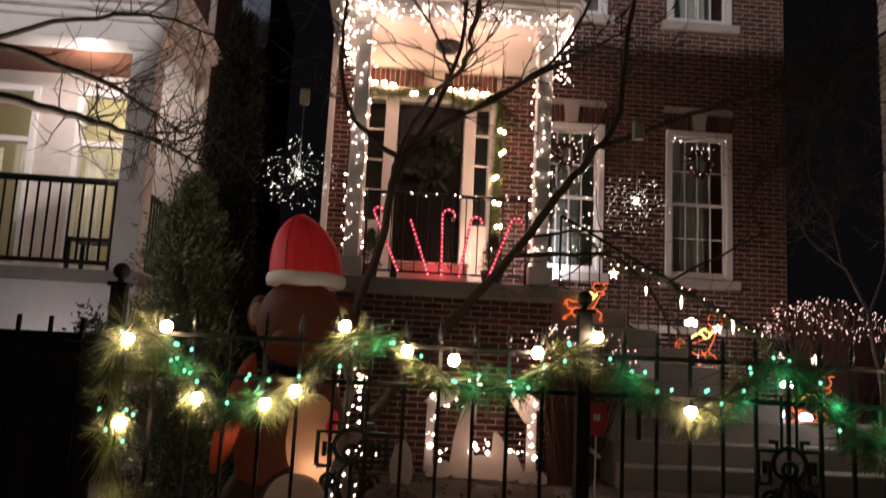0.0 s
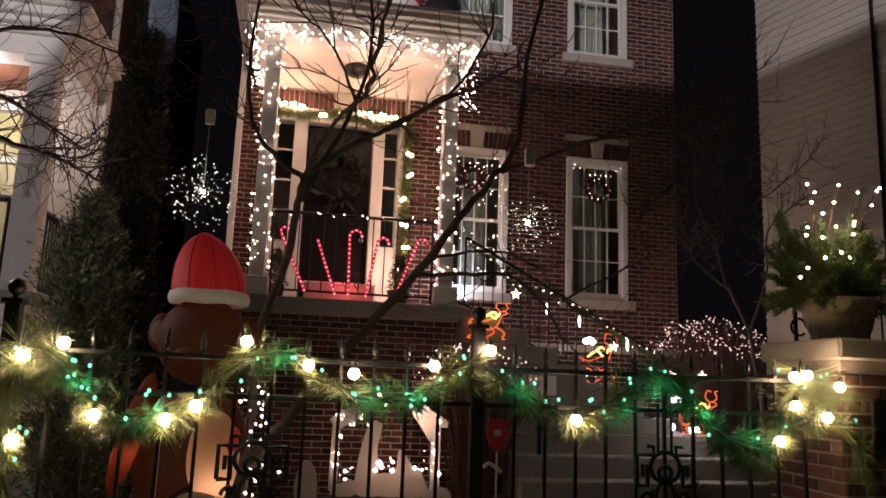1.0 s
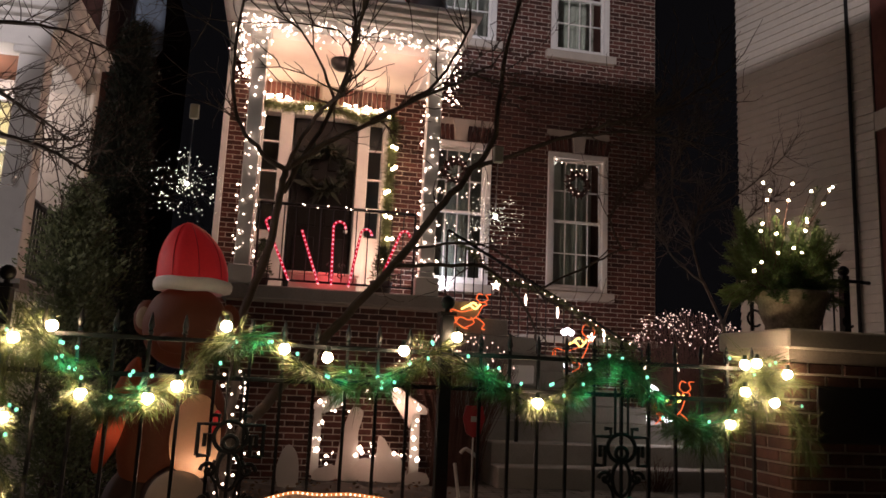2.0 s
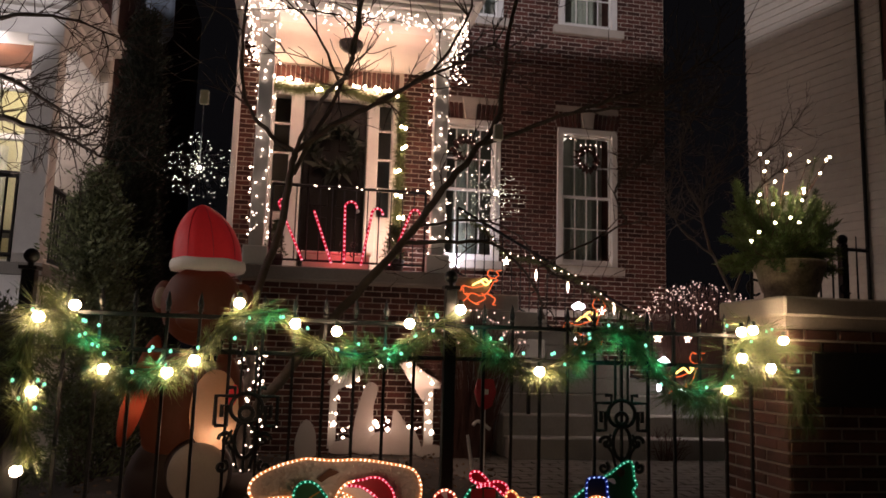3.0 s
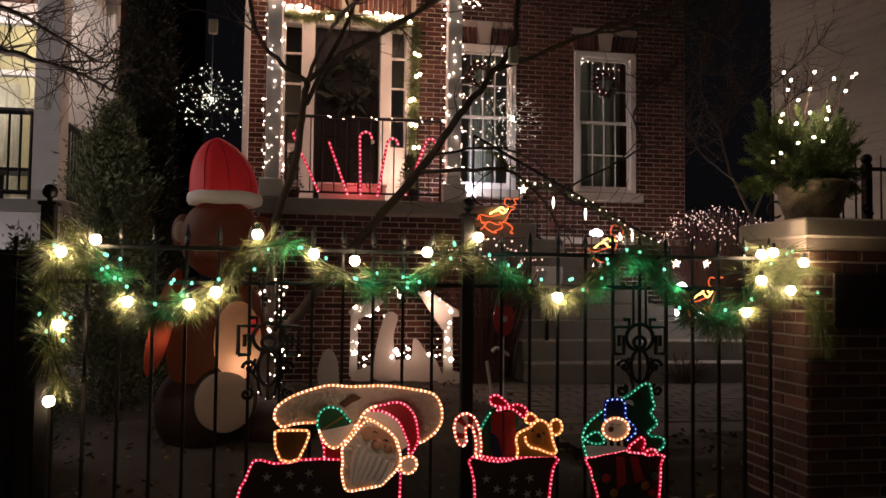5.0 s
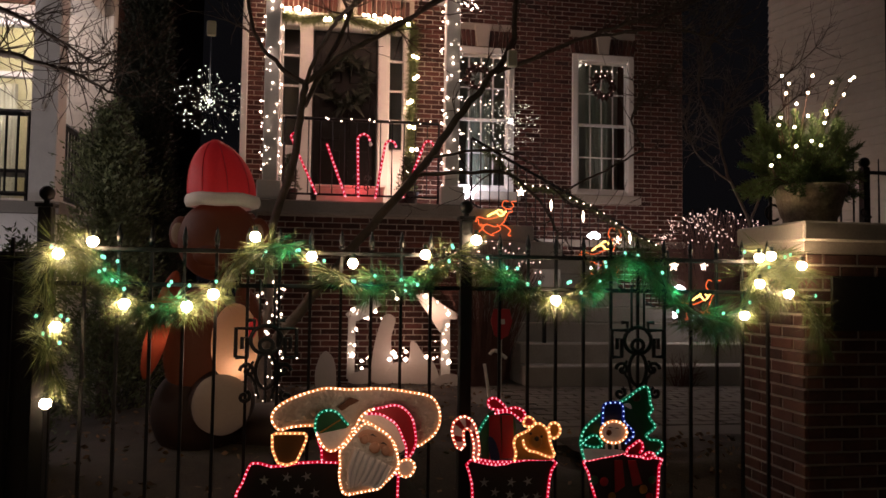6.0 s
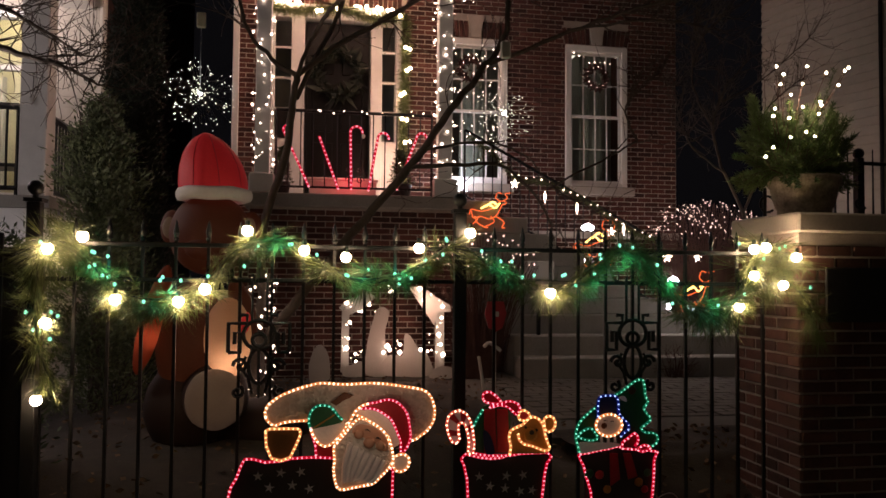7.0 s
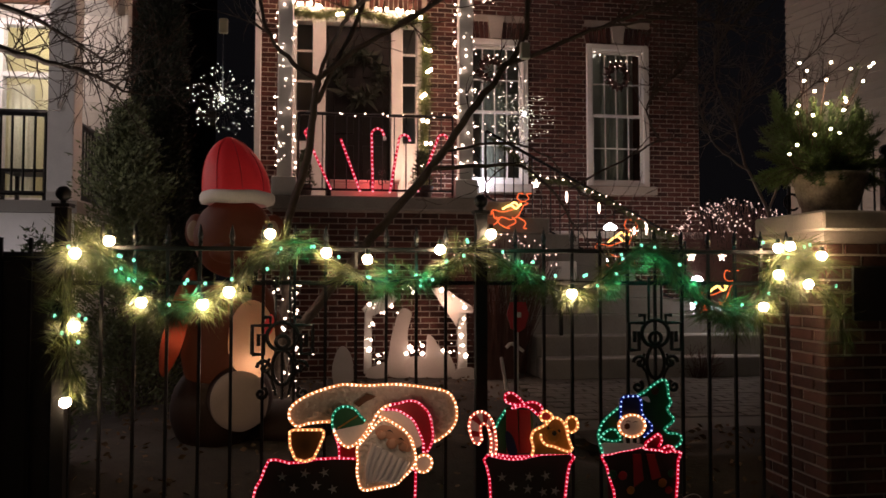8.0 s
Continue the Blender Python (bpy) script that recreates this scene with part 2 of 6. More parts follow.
def tube(bm, pts, r0, r1=None, sides=6, closed=False, index=0):
    """A tapered tube along a line of points."""
    pts = [Vector(p) for p in pts]
    r1 = r0 if r1 is None else r1
    n = len(pts)
    rings = []
    side = None
    for i, p in enumerate(pts):
        a, b = (pts[i - 1], pts[(i + 1) % n]) if closed else (pts[max(i - 1, 0)], pts[min(i + 1, n - 1)])
        d = (b - a).normalized() if (b - a).length > 1e-6 else Vector((0, 0, 1))
        ref = side if side is not None else (Vector((0, 1, 0)) if abs(d.y) < 0.9 else Vector((1, 0, 0)))
        u = (ref - d * ref.dot(d)).normalized()
        side = u
        v = d.cross(u)
        r = r0 + (r1 - r0) * i / max(1, n - 1)
        rings.append([bm.verts.new(p + (u * math.cos(q) + v * math.sin(q)) * r) for q in (2 * math.pi * k / sides for k in range(sides))])
    for i in range(n if closed else n - 1):
        A, B = rings[i], rings[(i + 1) % n]
        for k in range(sides):
            bm.faces.new((A[k], A[(k + 1) % sides], B[(k + 1) % sides], B[k])).material_index = index
    if not closed:
        for ring, flip in ((rings[0], True), (rings[-1], False)):
            bm.faces.new(ring[::-1] if flip else ring).material_index = index


def ball(bm, at, r, seg=10, rings=7, scale=(1, 1, 1), index=0, turn=None):
    m = Matrix.Translation(at) @ (turn or Matrix()) @ Matrix.Diagonal((r * scale[0], r * scale[1], r * scale[2], 1))
    res = bmesh.ops.create_uvsphere(bm, u_segments=seg, v_segments=rings, radius=1, matrix=m)
    for f in {f for v in res["verts"] for f in v.link_faces}:
        f.material_index = index


def lathe(bm, at, profile, seg=20, index=0):
    """A turned body: profile rows of (radius, height)."""
    rings = [[bm.verts.new((at[0] + r * math.cos(2 * math.pi * k / seg), at[1] + r * math.sin(2 * math.pi * k / seg), at[2] + z)) for k in range(seg)] for r, z in profile]
    for A, B in zip(rings, rings[1:]):
        for k in range(seg):
            bm.faces.new((A[k], A[(k + 1) % seg], B[(k + 1) % seg], B[k])).material_index = index
    bm.faces.new(rings[0][::-1]).material_index = index
    bm.faces.new(rings[-1]).material_index = index


def spline(pts, n=8, closed=False):
    """Smooth curve through points (any dimension)."""
    P = [np.array(p, float) for p in pts]
    out = []
    k = len(P)
    for i in range(k if closed else k - 1):
        if closed:
            a, b, c, d = P[i - 1], P[i], P[(i + 1) % k], P[(i + 2) % k]
        else:
            a, b, c, d = P[max(i - 1, 0)], P[i], P[i + 1], P[min(i + 2, k - 1)]
        for j in range(n):
            t = j / n
            out.append(0.5 * (2 * b + (c - a) * t + (2 * a - 5 * b + 4 * c - d) * t * t + (3 * b - a - 3 * c + d) * t ** 3))
    if not closed:
        out.append(P[-1])
    return out


def even(pts, step, closed=False):
    """Points at even steps along a line."""
    P = [np.array(p, float) for p in pts] + ([np.array(pts[0], float)] if closed else [])
    out, left = [], 0.0
    for a, b in zip(P, P[1:]):
        d = np.linalg.norm(b - a)
        s = left
        while s < d:
            out.append(a + (b - a) * s / d)
            s += step
        left = s - d
    return out


OCTA = [(1, 0, 0), (-1, 0, 0), (0, 1, 0), (0, -1, 0), (0, 0, 1), (0, 0, -1)]
OFACE = [(0, 2, 4), (2, 1, 4), (1, 3, 4), (3, 0, 4), (2, 0, 5), (1, 2, 5), (3, 1, 5), (0, 3, 5)]


def dots(name, pts, r, material, parent, label="", vary=0.3):
    """Many tiny lamps of one string in one mesh."""
    V, F = [], []
    for p in pts:
        q = r * (1 + random.uniform(-vary, vary))
        k = len(V)
        V += [(p[0] + q * x, p[1] + q * y, p[2] + q * z) for x, y, z in OCTA]
        F += [tuple(k + i for i in f) for f in OFACE]
    return mesh_part(name, V, F, material, parent, label, "stuff")


def blades(name, rows, material, parent, label=""):
    """Many thin leaves: rows of (root, tip, half width)."""
    V, F = [], []
    for a, b, w in rows:
        a, b = np.array(a, float), np.array(b, float)
        d = b - a
        s = np.cross(d, np.random.normal(size=3))
        s = s / (np.linalg.norm(s) + 1e-9) * w
        k = len(V)
        m = a + d * 0.5
        V += [tuple(a), tuple(m + s), tuple(b), tuple(m - s)]
        F.append((k, k + 1, k + 2, k + 3))
    return mesh_part(name, V, F, material, parent, label, "stuff")


# bricks: one shared shape, running bond, cut at openings
COURSE, LONG, JOINT = 0.0677, 0.2135, 0.0125


def unit_brick(name, material):
    c = 0.03
    V = [(-.5, 1, -.5), (.5, 1, -.5), (.5, 1, .5), (-.5, 1, .5),
         (-.5, .2, -.5), (.5, .2, -.5), (.5, .2, .5), (-.5, .2, .5),
         (-.5 + c, 0, -.5 + 2 * c), (.5 - c, 0, -.5 + 2 * c), (.5 - c, 0, .5 - 2 * c), (-.5 + c, 0, .5 - 2 * c)]
    F = [(0, 1, 5, 4), (1, 2, 6, 5), (2, 3, 7, 6), (3, 0, 4, 7), (4, 5, 9, 8), (5, 6, 10, 9), (6, 7, 11, 10), (7, 4, 8, 11), (8, 9, 10, 11)]
    me = bpy.data.meshes.new(name)
    me.from_pydata(V, [], F)
    me.materials.append(material)
    return me, V, F


BRICK_MESH, BV, BF = unit_brick("brick", BRICK_O)
DARK_MESH = unit_brick("brick_dark", DARKBRICK_O)[0]


def brick_rects(x0, x1, z0, z1, holes, shift=0):
    """Cut running-bond courses: centre x, centre z, length, height."""
    out = []
    for k in range(int((z1 - z0) / COURSE)):
        za, zb = z0 + k * COURSE, z0 + (k + 1) * COURSE
        zc = (za + zb) / 2
        cuts = sorted((max(a, x0), min(b, x1)) for a, b, c, d in holes if c < zc < d)
        spans, s = [], x0
        for a, b in cuts:
            if a > s:
                spans.append((s, a))
            s = max(s, b)
        if s < x1:
            spans.append((s, x1))
        off = x0 - ((k + shift) % 2) * LONG / 2
        for a, b in spans:
            j = math.floor((a - off) / LONG)
            while off + j * LONG < b:
                p, q = max(a, off + j * LONG), min(b, off + (j + 1) * LONG)
                if q - p > 0.035:
                    out.append(((p + q) / 2, zc, q - p - JOINT, COURSE - JOINT))
                j += 1
    return out


def lay_bricks(rects, place, parent, near, mesh, material, limit=300):
    """Set bricks on a face: place(u, v) gives the 4x4 pose of a brick there; the chosen stretch as single parts."""
    rng = random.Random(len(rects))
    V, F, count = [], [], 0
    for u, v, w, h in rects:
        out = rng.uniform(0.006, 0.010)
        m = place(u, v) @ Matrix.Translation((0, -out, 0)) @ Matrix.Rotation(rng.uniform(-.004, .004), 4, "Y") @ Matrix.Diagonal((w, 0.03, h, 1))
        if near(u, v) and count < limit:
            ob = new("brick", mesh)
            ob.parent = parent
            ob.matrix_basis = m
            count += 1
        else:
            k = len(V)
            V += [tuple(m @ Vector(p)) for p in BV]
            F += [tuple(k + i for i in f) for f in BF]
    if V:
        mesh_part("brick_field", V, F, material, parent, "", "stuff")


def slab_with_holes(x0, x1, z0, z1, y0, y1, holes):
    xs = sorted({x0, x1, *[min(max(v, x0), x1) for h in holes for v in h[:2]]})
    zs = sorted({z0, z1, *[min(max(v, z0), z1) for h in holes for v in h[2:]]})
    bm = bmesh.new()
    for a, b in zip(xs, xs[1:]):
        for c, d in zip(zs, zs[1:]):
            if not any(h[0] < (a + b) / 2 < h[1] and h[2] < (c + d) / 2 < h[3] for h in holes):
                box(bm, a, b, y0, y1, c, d)
    bmesh.ops.remove_doubles(bm, verts=bm.verts, dist=1e-5)
    return bm


# ---- ground ----
bm = bmesh.new()
box(bm, -60, 60, -60, 80, -0.3, 0.0)
tagged(part("ground", bm, CONCRETE), "grey concrete pavement and street ground at night", "ground", kind="structure")
bm = bmesh.new()
box(bm, -2.0, 6.4, 1.5, 6.7, 0.0, 0.28)
tagged(part("yard_paving", bm, PAVER), "grey paved front yard behind the fence", "paving", kind="structure")
bm = bmesh.new()
bmesh.ops.create_grid(bm, x_segments=40, y_segments=40, size=0.5)
for v in bm.verts:
    x, y = v.co.x, v.co.y
    e = min(0.5 - abs(x), 0.5 - abs(y))
    v.co = Vector((-0.85 + x * 4.2, 2.55 + y * 4.9, 0.15 + 0.2 * min(1, e * 6) + 0.05 * noise.noise(Vector((x * 9, y * 12, 1)))))
tagged(part("planting_bed", bm, MULCH, smooth=True), "dark mulch bed with fallen leaves", "flower bed", kind="structure")

bm = bmesh.new()
bmesh.ops.create_grid(bm, x_segments=36, y_segments=30, size=0.5)
for v in bm.verts:
    x, y = v.co.x, v.co.y
    v.co = Vector((3.7 + x * 5.4, .84 + y * 1.5, .02 + .29 * min(1, (y + .5) * 2.2) + .035 * noise.noise(Vector((x * 14, y * 9, 7)))))
tagged(part("front_bed", bm, MULCH, smooth=True), "dark mulch strip behind the fence with leaves", "flower bed", kind="structure")
bm = bmesh.new()
bmesh.ops.create_grid(bm, x_segments=30, y_segments=40, size=0.5)
for v in bm.verts:
    x, y = v.co.x, v.co.y
    v.co = Vector((-4.6 + x * 5.1, 2.7 + y * 4.4, 0.08 + 0.06 * noise.noise(Vector((x * 9, y * 12, 4)))))
tagged(part("neighbour_lawn", bm, MULCH, smooth=True), "dark bare lawn and soil next door", "lawn", kind="structure")

# ---- brick house ----
YF = 6.75
WX = [(1.045, 1.995), (2.87, 3.82)]
openings = [(a, b, 2.78, 4.86) for a, b in WX] + [(a, b, 6.46, 8.3) for a, b in WX] + [(-0.93, -0.02, 6.46, 8.3)]
door_hole = (-1.36, 0.47, 2.38, 5.2)
house = thing("brick_house", (1.4, YF, 0), "red brick two-storey house with white sash windows", "house")
wall = part("wall", slab_with_holes(-1.77, 4.6, 0, 9.0, YF, YF + 0.3, openings + [door_hole]), MORTAR, house, "red brick front wall")
part("side_wall", boxes((-1.77, -1.5, YF + 0.3, 14, 0, 9.0)), BRICK_J, house)
part("side_wall", boxes((4.33, 4.6, YF + 0.3, 14, 0, 9.0)), BRICK_J, house)
part("rear_wall", boxes((-1.77, 4.6, 14, 14.2, 0, 9.0)), BRICK_J, house)
part("roof", boxes((-1.9, 4.75, YF - 0.15, 14.3, 9.0, 9.2)), CONCRETE, house)
part("floor_slab", boxes((-1.5, 4.33, YF + 0.3, 14, 2.2, 2.38)), ROOM, house)
part("floor_slab", boxes((-1.5, 4.33, YF + 0.3, 14, 5.7, 5.9)), ROOM, house)
part("partition", boxes((-1.5, 4.33, 8.6, 8.7, 2.38, 5.7)), ROOM, house)
part("partition", boxes((-1.5, 4.33, 8.6, 8.7, 5.9, 9.0)), ROOM, house)
part("corner_trim", boxes((-1.83, -1.75, YF - 0.09, YF - 0.012, 2.3, 9.0), bevel=0.008), WHITE, house, "white corner downpipe")
part("water_table", boxes((0.98, 4.62, YF - 0.05, YF - 0.012, 2.02, 2.12), bevel=0.01), STONE, house)


def sash_window(x0, x1, z0, z1, y, parent, key=True, curtain=True):
    """White double-hung window: frame, two sashes with bars, panes, stone sill, drapes."""
    w = part("window", boxes((x0, x0 + .085, y - .03, y + .1, z0, z1), (x1 - .085, x1, y - .03, y + .1, z0, z1),
                             (x0 + .085, x1 - .085, y - .03, y + .1, z1 - .085, z1), (x0 + .085, x1 - .085, y - .03, y + .1, z0, z0 + .05), bevel=.006),
             WHITE, parent, "white-painted double-hung sash window")
    part("sill", boxes((x0 - .09, x1 + .09, y - .1, y + .05, z0 - .13, z0 - .004), bevel=.01), STONE, w, "pale stone sill")
    a, b, mid = x0 + .085, x1 - .085, (z0 + z1) / 2
    for lo, hi, dy in ((z0 + .05, mid + .02, .02), (mid - .02, z1 - .085, .05)):
        ya, yb = y + dy, y + dy + .03
        part("sash", boxes((a, a + .035, ya, yb, lo, hi), (b - .035, b, ya, yb, lo, hi), (a + .035, b - .035, ya, yb, lo, lo + .045), (a + .035, b - .035, ya, yb, hi - .04, hi), bevel=.004), WHITE, w)
        ga, gb_, gl, gh = a + .035, b - .035, lo + .045, hi - .04
        for k in range(1, 4):
            xc = ga + (gb_ - ga) * k / 4
            part("glazing_bar", boxes((xc - .008, xc + .008, ya + .004, yb - .006, gl, gh)), WHITE, w)
        zc = (gl + gh) / 2
        part("glazing_bar", boxes((ga, gb_, ya + .002, yb - .004, zc - .008, zc + .008)), WHITE, w)
        for k in range(4):
            for c, d in ((gl, zc), (zc, gh)):
                p = part("pane", boxes((ga + (gb_ - ga) * k / 4, ga + (gb_ - ga) * (k + 1) / 4, ya + .012, ya + .016, c, d)), GLASS, w)
                p.visible_shadow = False
    if curtain:
        for s, e in ((x0 + .3, x0 + .5), (x1 - .45, x1 - .28)):
            bm = bmesh.new()
            n = 24
            rows = [[bm.verts.new((s + (e - s) * i / n, y + .26 + .02 * math.sin(i * 1.9), z)) for i in range(n + 1)] for z in (z0 + .02, z1 - .05)]
            for i in range(n):
                bm.faces.new((rows[0][i], rows[0][i + 1], rows[1][i + 1], rows[1][i]))
            part("drape", bm, DRAPE, w, "grey hanging drape", smooth=True)
    if key:
        c = (x0 + x1) / 2
        bm = bmesh.new()
        vs = [bm.verts.new(p) for p in ((c - .07, y - .045, z1 + .015), (c + .07, y - .045, z1 + .015), (c + .12, y - .045, z1 + .33), (c - .12, y - .045, z1 + .33))]
        fc = bm.faces.new(vs)
        r = bmesh.ops.extrude_face_region(bm, geom=[fc])
        for v in [g for g in r["geom"] if isinstance(g, bmesh.types.BMVert)]:
            v.co.y += 0.06
        bmesh.ops.recalc_face_normals(bm, faces=bm.faces)
        part("keystone", bm, STONE, w, "tapered limestone keystone")
        for k in range(-7, 8):
            if abs(k) < 2:
                continue
            ob = new("brick", BRICK_MESH)
            ob.parent = w
            lean = k * 0.028
            ob.matrix_basis = Matrix.Translation((c + k * 0.0677, y - .016, z1 + .135)) @ Matrix.Rotation(lean, 4, "Y") @ Matrix.Rotation(math.pi / 2, 4, "Y") @ Matrix.Diagonal((.235, .03, .057, 1))
    return w


for a, b in WX:
    sash_window(a, b, 2.78, 4.86, YF, house)
    sash_window(a, b, 6.46, 8.3, YF, house, key=False)
sash_window(-0.93, -0.02, 6.46, 8.3, YF, house, key=False)
lamp("sitting_room_light", (3.3, 8.0, 5.2), 1.3, (1.0, 0.95, 0.75), 0.2)
lamp("upstairs_light", (1.6, 7.9, 8.4), 4, (0.8, 0.95, 1.0), 0.2)

# entrance: door, two side lights, white frame
door = part("door", boxes((-0.86, 0.01, YF + .1, YF + .15, 2.42, 4.98), bevel=.004), DOORP, house, "dark panelled front door")
for (a, b) in ((-0.78, -0.48), (-0.37, -0.07)):
    for (c, d) in ((2.6, 3.3), (3.45, 4.1), (4.25, 4.85)):
        part("door_panel", boxes((a, b, YF + .085, YF + .102, c, d), bevel=.012), DOORP, door)
bm = bmesh.new()
ball(bm, (-0.06, YF + .05, 3.4), .032)
part("door_knob", bm, SILVER, door, "brushed metal knob", True)
part("door_frame", boxes((-1.36, -1.28, YF - .03, YF + .2, 2.4, 5.2), (-1.06, -0.88, YF - .03, YF + .2, 2.4, 5.2), (0.03, 0.19, YF - .03, YF + .2, 2.4, 5.2), (0.385, 0.47, YF - .03, YF + .2, 2.4, 5.2),
                         (-1.28, -1.06, YF - .02, YF + .18, 5.0, 5.2), (-0.88, 0.03, YF - .02, YF + .18, 5.0, 5.2), (0.19, 0.385, YF - .02, YF + .18, 5.0, 5.2), bevel=.008), WHITE, house, "white entrance surround")
for a, b in ((-1.28, -1.06), (0.19, 0.385)):
    sl = part("side_light", boxes((a, b, YF + .02, YF + .09, 2.4, 3.3), bevel=.006), WHITE, house, "white panelled side light with narrow panes")
    part("raised_panel", boxes((a + .04, b - .04, YF + .004, YF + .022, 2.55, 3.15), bevel=.008), WHITE, sl)
    for k in range(4):
        z = 3.3 + k * .425
        part("glazing_bar", boxes((a, b, YF + .03, YF + .06, z, z + .03)), WHITE, sl)
        part("pane", boxes((a, b, YF + .042, YF + .047, z + .03, z + .425)), GLASS, sl).visible_shadow = False
part("lintel_keystone", boxes((-0.53, -0.3, YF - .05, YF - .005, 5.2, 5.46), bevel=.012), STONE, house)
for k in range(28):
    x = -1.4 + k * .0677
    if -0.56 < x < -0.27:
        continue
    ob = new("brick", BRICK_MESH)
    ob.parent = house
    ob.matrix_parent_inverse = Matrix.Translation(-BASE[house.name])
    ob.matrix_basis = Matrix.Translation((x, YF - .016, 5.325)) @ Matrix.Rotation(math.pi / 2, 4, "Y") @ Matrix.Diagonal((.235, .03, .057, 1))

# ---- porch ----
porch = thing("porch", (-0.25, 5.0, 0), "brick entrance porch with white columns and cornice", "porch")
YP = 5.0
base = part("base_wall", boxes((-1.45, 0.95, YP + .02, YF - .02, 0.1, 2.22)), MORTAR, porch, "red brick porch base wall")
part("slab", boxes((-1.52, 1.02, YP - .05, YF - .012, 2.225, 2.38), bevel=.015), CONCRETE, porch, "stained concrete porch slab")
COLS = (-1.32, 0.80)
for x in COLS:
    part("plinth", boxes((x - .14, x + .14, YP - .02, YP + .26, 2.38, 2.6), bevel=.012), WHITE, porch)
    part("column", boxes((x - .085, x + .085, YP + .035, YP + .205, 2.6, 5.3), bevel=.01), WHITE, porch, "square white column")
    part("capital", boxes((x - .12, x + .12, YP, YP + .24, 5.3, 5.42), bevel=.015), WHITE, porch)
for bx in ((-1.55, 1.03, YP - .02, YP + .258, 5.425, 5.62), (-1.55, -1.302, YP + .26, YF - .012, 5.425, 5.62), (0.782, 1.03, YP + .26, YF - .012, 5.425, 5.62)):
    part("beam", boxes(bx, bevel=.008), WHITE, porch)
part("ceiling", boxes((-1.3, 0.78, YP + .26, YF - .012, 5.47, 5.52)), CEIL, porch, "cream painted porch ceiling")
for k, (o, z0, z1) in enumerate(((.05, 5.622, 5.68), (.12, 5.682, 5.73), (.2, 5.732, 5.80), (.26, 5.802, 5.86))):
    part("cornice", boxes((-1.55 - o, 1.03 + o, YP - .02 - o, YF - .012, z0, z1), bevel=.012), WHITE, porch)
bm = bmesh.new()
lathe(bm, (-0.31, 5.8, 5.36), [(.03, -.02), (.11, 0), (.15, .04), (.16, .09), (.16, .11)], 20)
tagged(part("ceiling_lamp", bm, IRON, smooth=True), "round dark ceiling lamp, unlit, under porch ceiling", "lamp")

# ---- staircase beside the porch, wide front steps ----
stairs = thing("staircase", (3, 5.8, 0.13), "concrete stairs rising along the brick front", "stairs")
for k in range(7):
    x1 = 3.75 - k * .37
    part("step", boxes((0.97, x1, 5.32, YF - .014, 0.99 + k * .2, 1.187 + k * .2), bevel=.012), CONCRETE, stairs)
part("landing", boxes((0.97, 5.6, 5.9, YF - .014, 0.13, 0.986), bevel=.012), CONCRETE, stairs)
part("flight_base", boxes((1.62, 5.6, 5.562, 5.896, 0.3, 0.984)), CONCRETE, stairs)
part("cheek", boxes((0.97, 1.6, 5.3, 5.9, 0.13, 0.986)), DARKBRICK_O, stairs, "brown brick stair cheek")
for k in range(3):
    part("step", boxes((1.62, 5.6, 4.6 + k * .32, 4.917 + k * .32, 0.2, 0.52 + k * .235), bevel=.014), CONCRETE, stairs)
part("step", boxes((1.62, 3.1, 5.56, 5.87, 0.99, 1.2), bevel=.014), CONCRETE, stairs)
mb = thing("letter_box", (1.95, 5.0, .13), "pale square metal letter box on a thin post", "letter box")
part("body", boxes((1.78, 2.12, 4.93, 5.1, 1.42, 1.64), bevel=.012), WHITE, mb)
part("post", boxes((1.93, 1.97, 5.0, 5.04, .13, 1.42)), IRON, mb)


def bars_between(bm, a, b, z0, z1, step, r=.008):
    n = max(1, int((Vector(b) - Vector(a)).length / step))
    for k in range(n + 1):
        p = Vector(a).lerp(Vector(b), k / n)
        tube(bm, [(p.x, p.y, p.z + z0), (p.x, p.y, p.z + z1)], r, sides=4)


def railing(name, a, b, h, label, step=.13, thick=1.0):
    t = thing(name, a, label, "railing")
    for z, r in ((h, .02), (.09, .014)):
        bm = bmesh.new()
        tube(bm, [Vector(a) + Vector((0, 0, z)), Vector(b) + Vector((0, 0, z))], r * thick, sides=6)
        part("rail", bm, IRON, t)
    n = int((Vector(b) - Vector(a)).length / step)
    for k in range(n + 1):
        p = Vector(a).lerp(Vector(b), k / n)
        bm = bmesh.new()
        tube(bm, [(p.x, p.y, p.z + (0.0 if k in (0, n) else .09)), (p.x, p.y, p.z + h)], (.007 if 0 < k < n else .014) * thick, sides=4)
        part("baluster" if 0 < k < n else "post", bm, IRON, t)
    return t


railing("porch_railing", (-1.17, 5.12, 2.38), (0.65, 5.12, 2.38), .98, "thin black iron porch railing")
railing("stair_railing", (1.1, 5.36, 2.36), (3.7, 5.36, 1.0), .9, "thin black iron stair railing with garland")


tray = thing("porch_box", (-.38, 5.6, 2.38), "low white wooden box on the porch floor behind the railing", "box")
part("body", boxes((-.79, .03, 5.5, 5.75, 2.38, 2.6), bevel=.012), WHITE, tray)
part("lip", boxes((-.81, .05, 5.48, 5.77, 2.602, 2.635), bevel=.008), WHITE, tray)
scrolls = thing("railing_scroll", (-.26, 5.1, 2.47), "small black iron scrollwork tied to the porch railing", "ornament")
for s in (-1, 1):
    for zc, rr in ((2.56, .05), (2.67, .045)):
        bm = bmesh.new()
        tube(bm, [(-.26 + s * .06 + s * rr * (1 - k / 18) * math.cos(k * .55), 5.1, zc + rr * (1 - k / 18) * math.sin(k * .55)) for k in range(16)], .007, sides=5)
        part("curl", bm, IRON, scrolls)

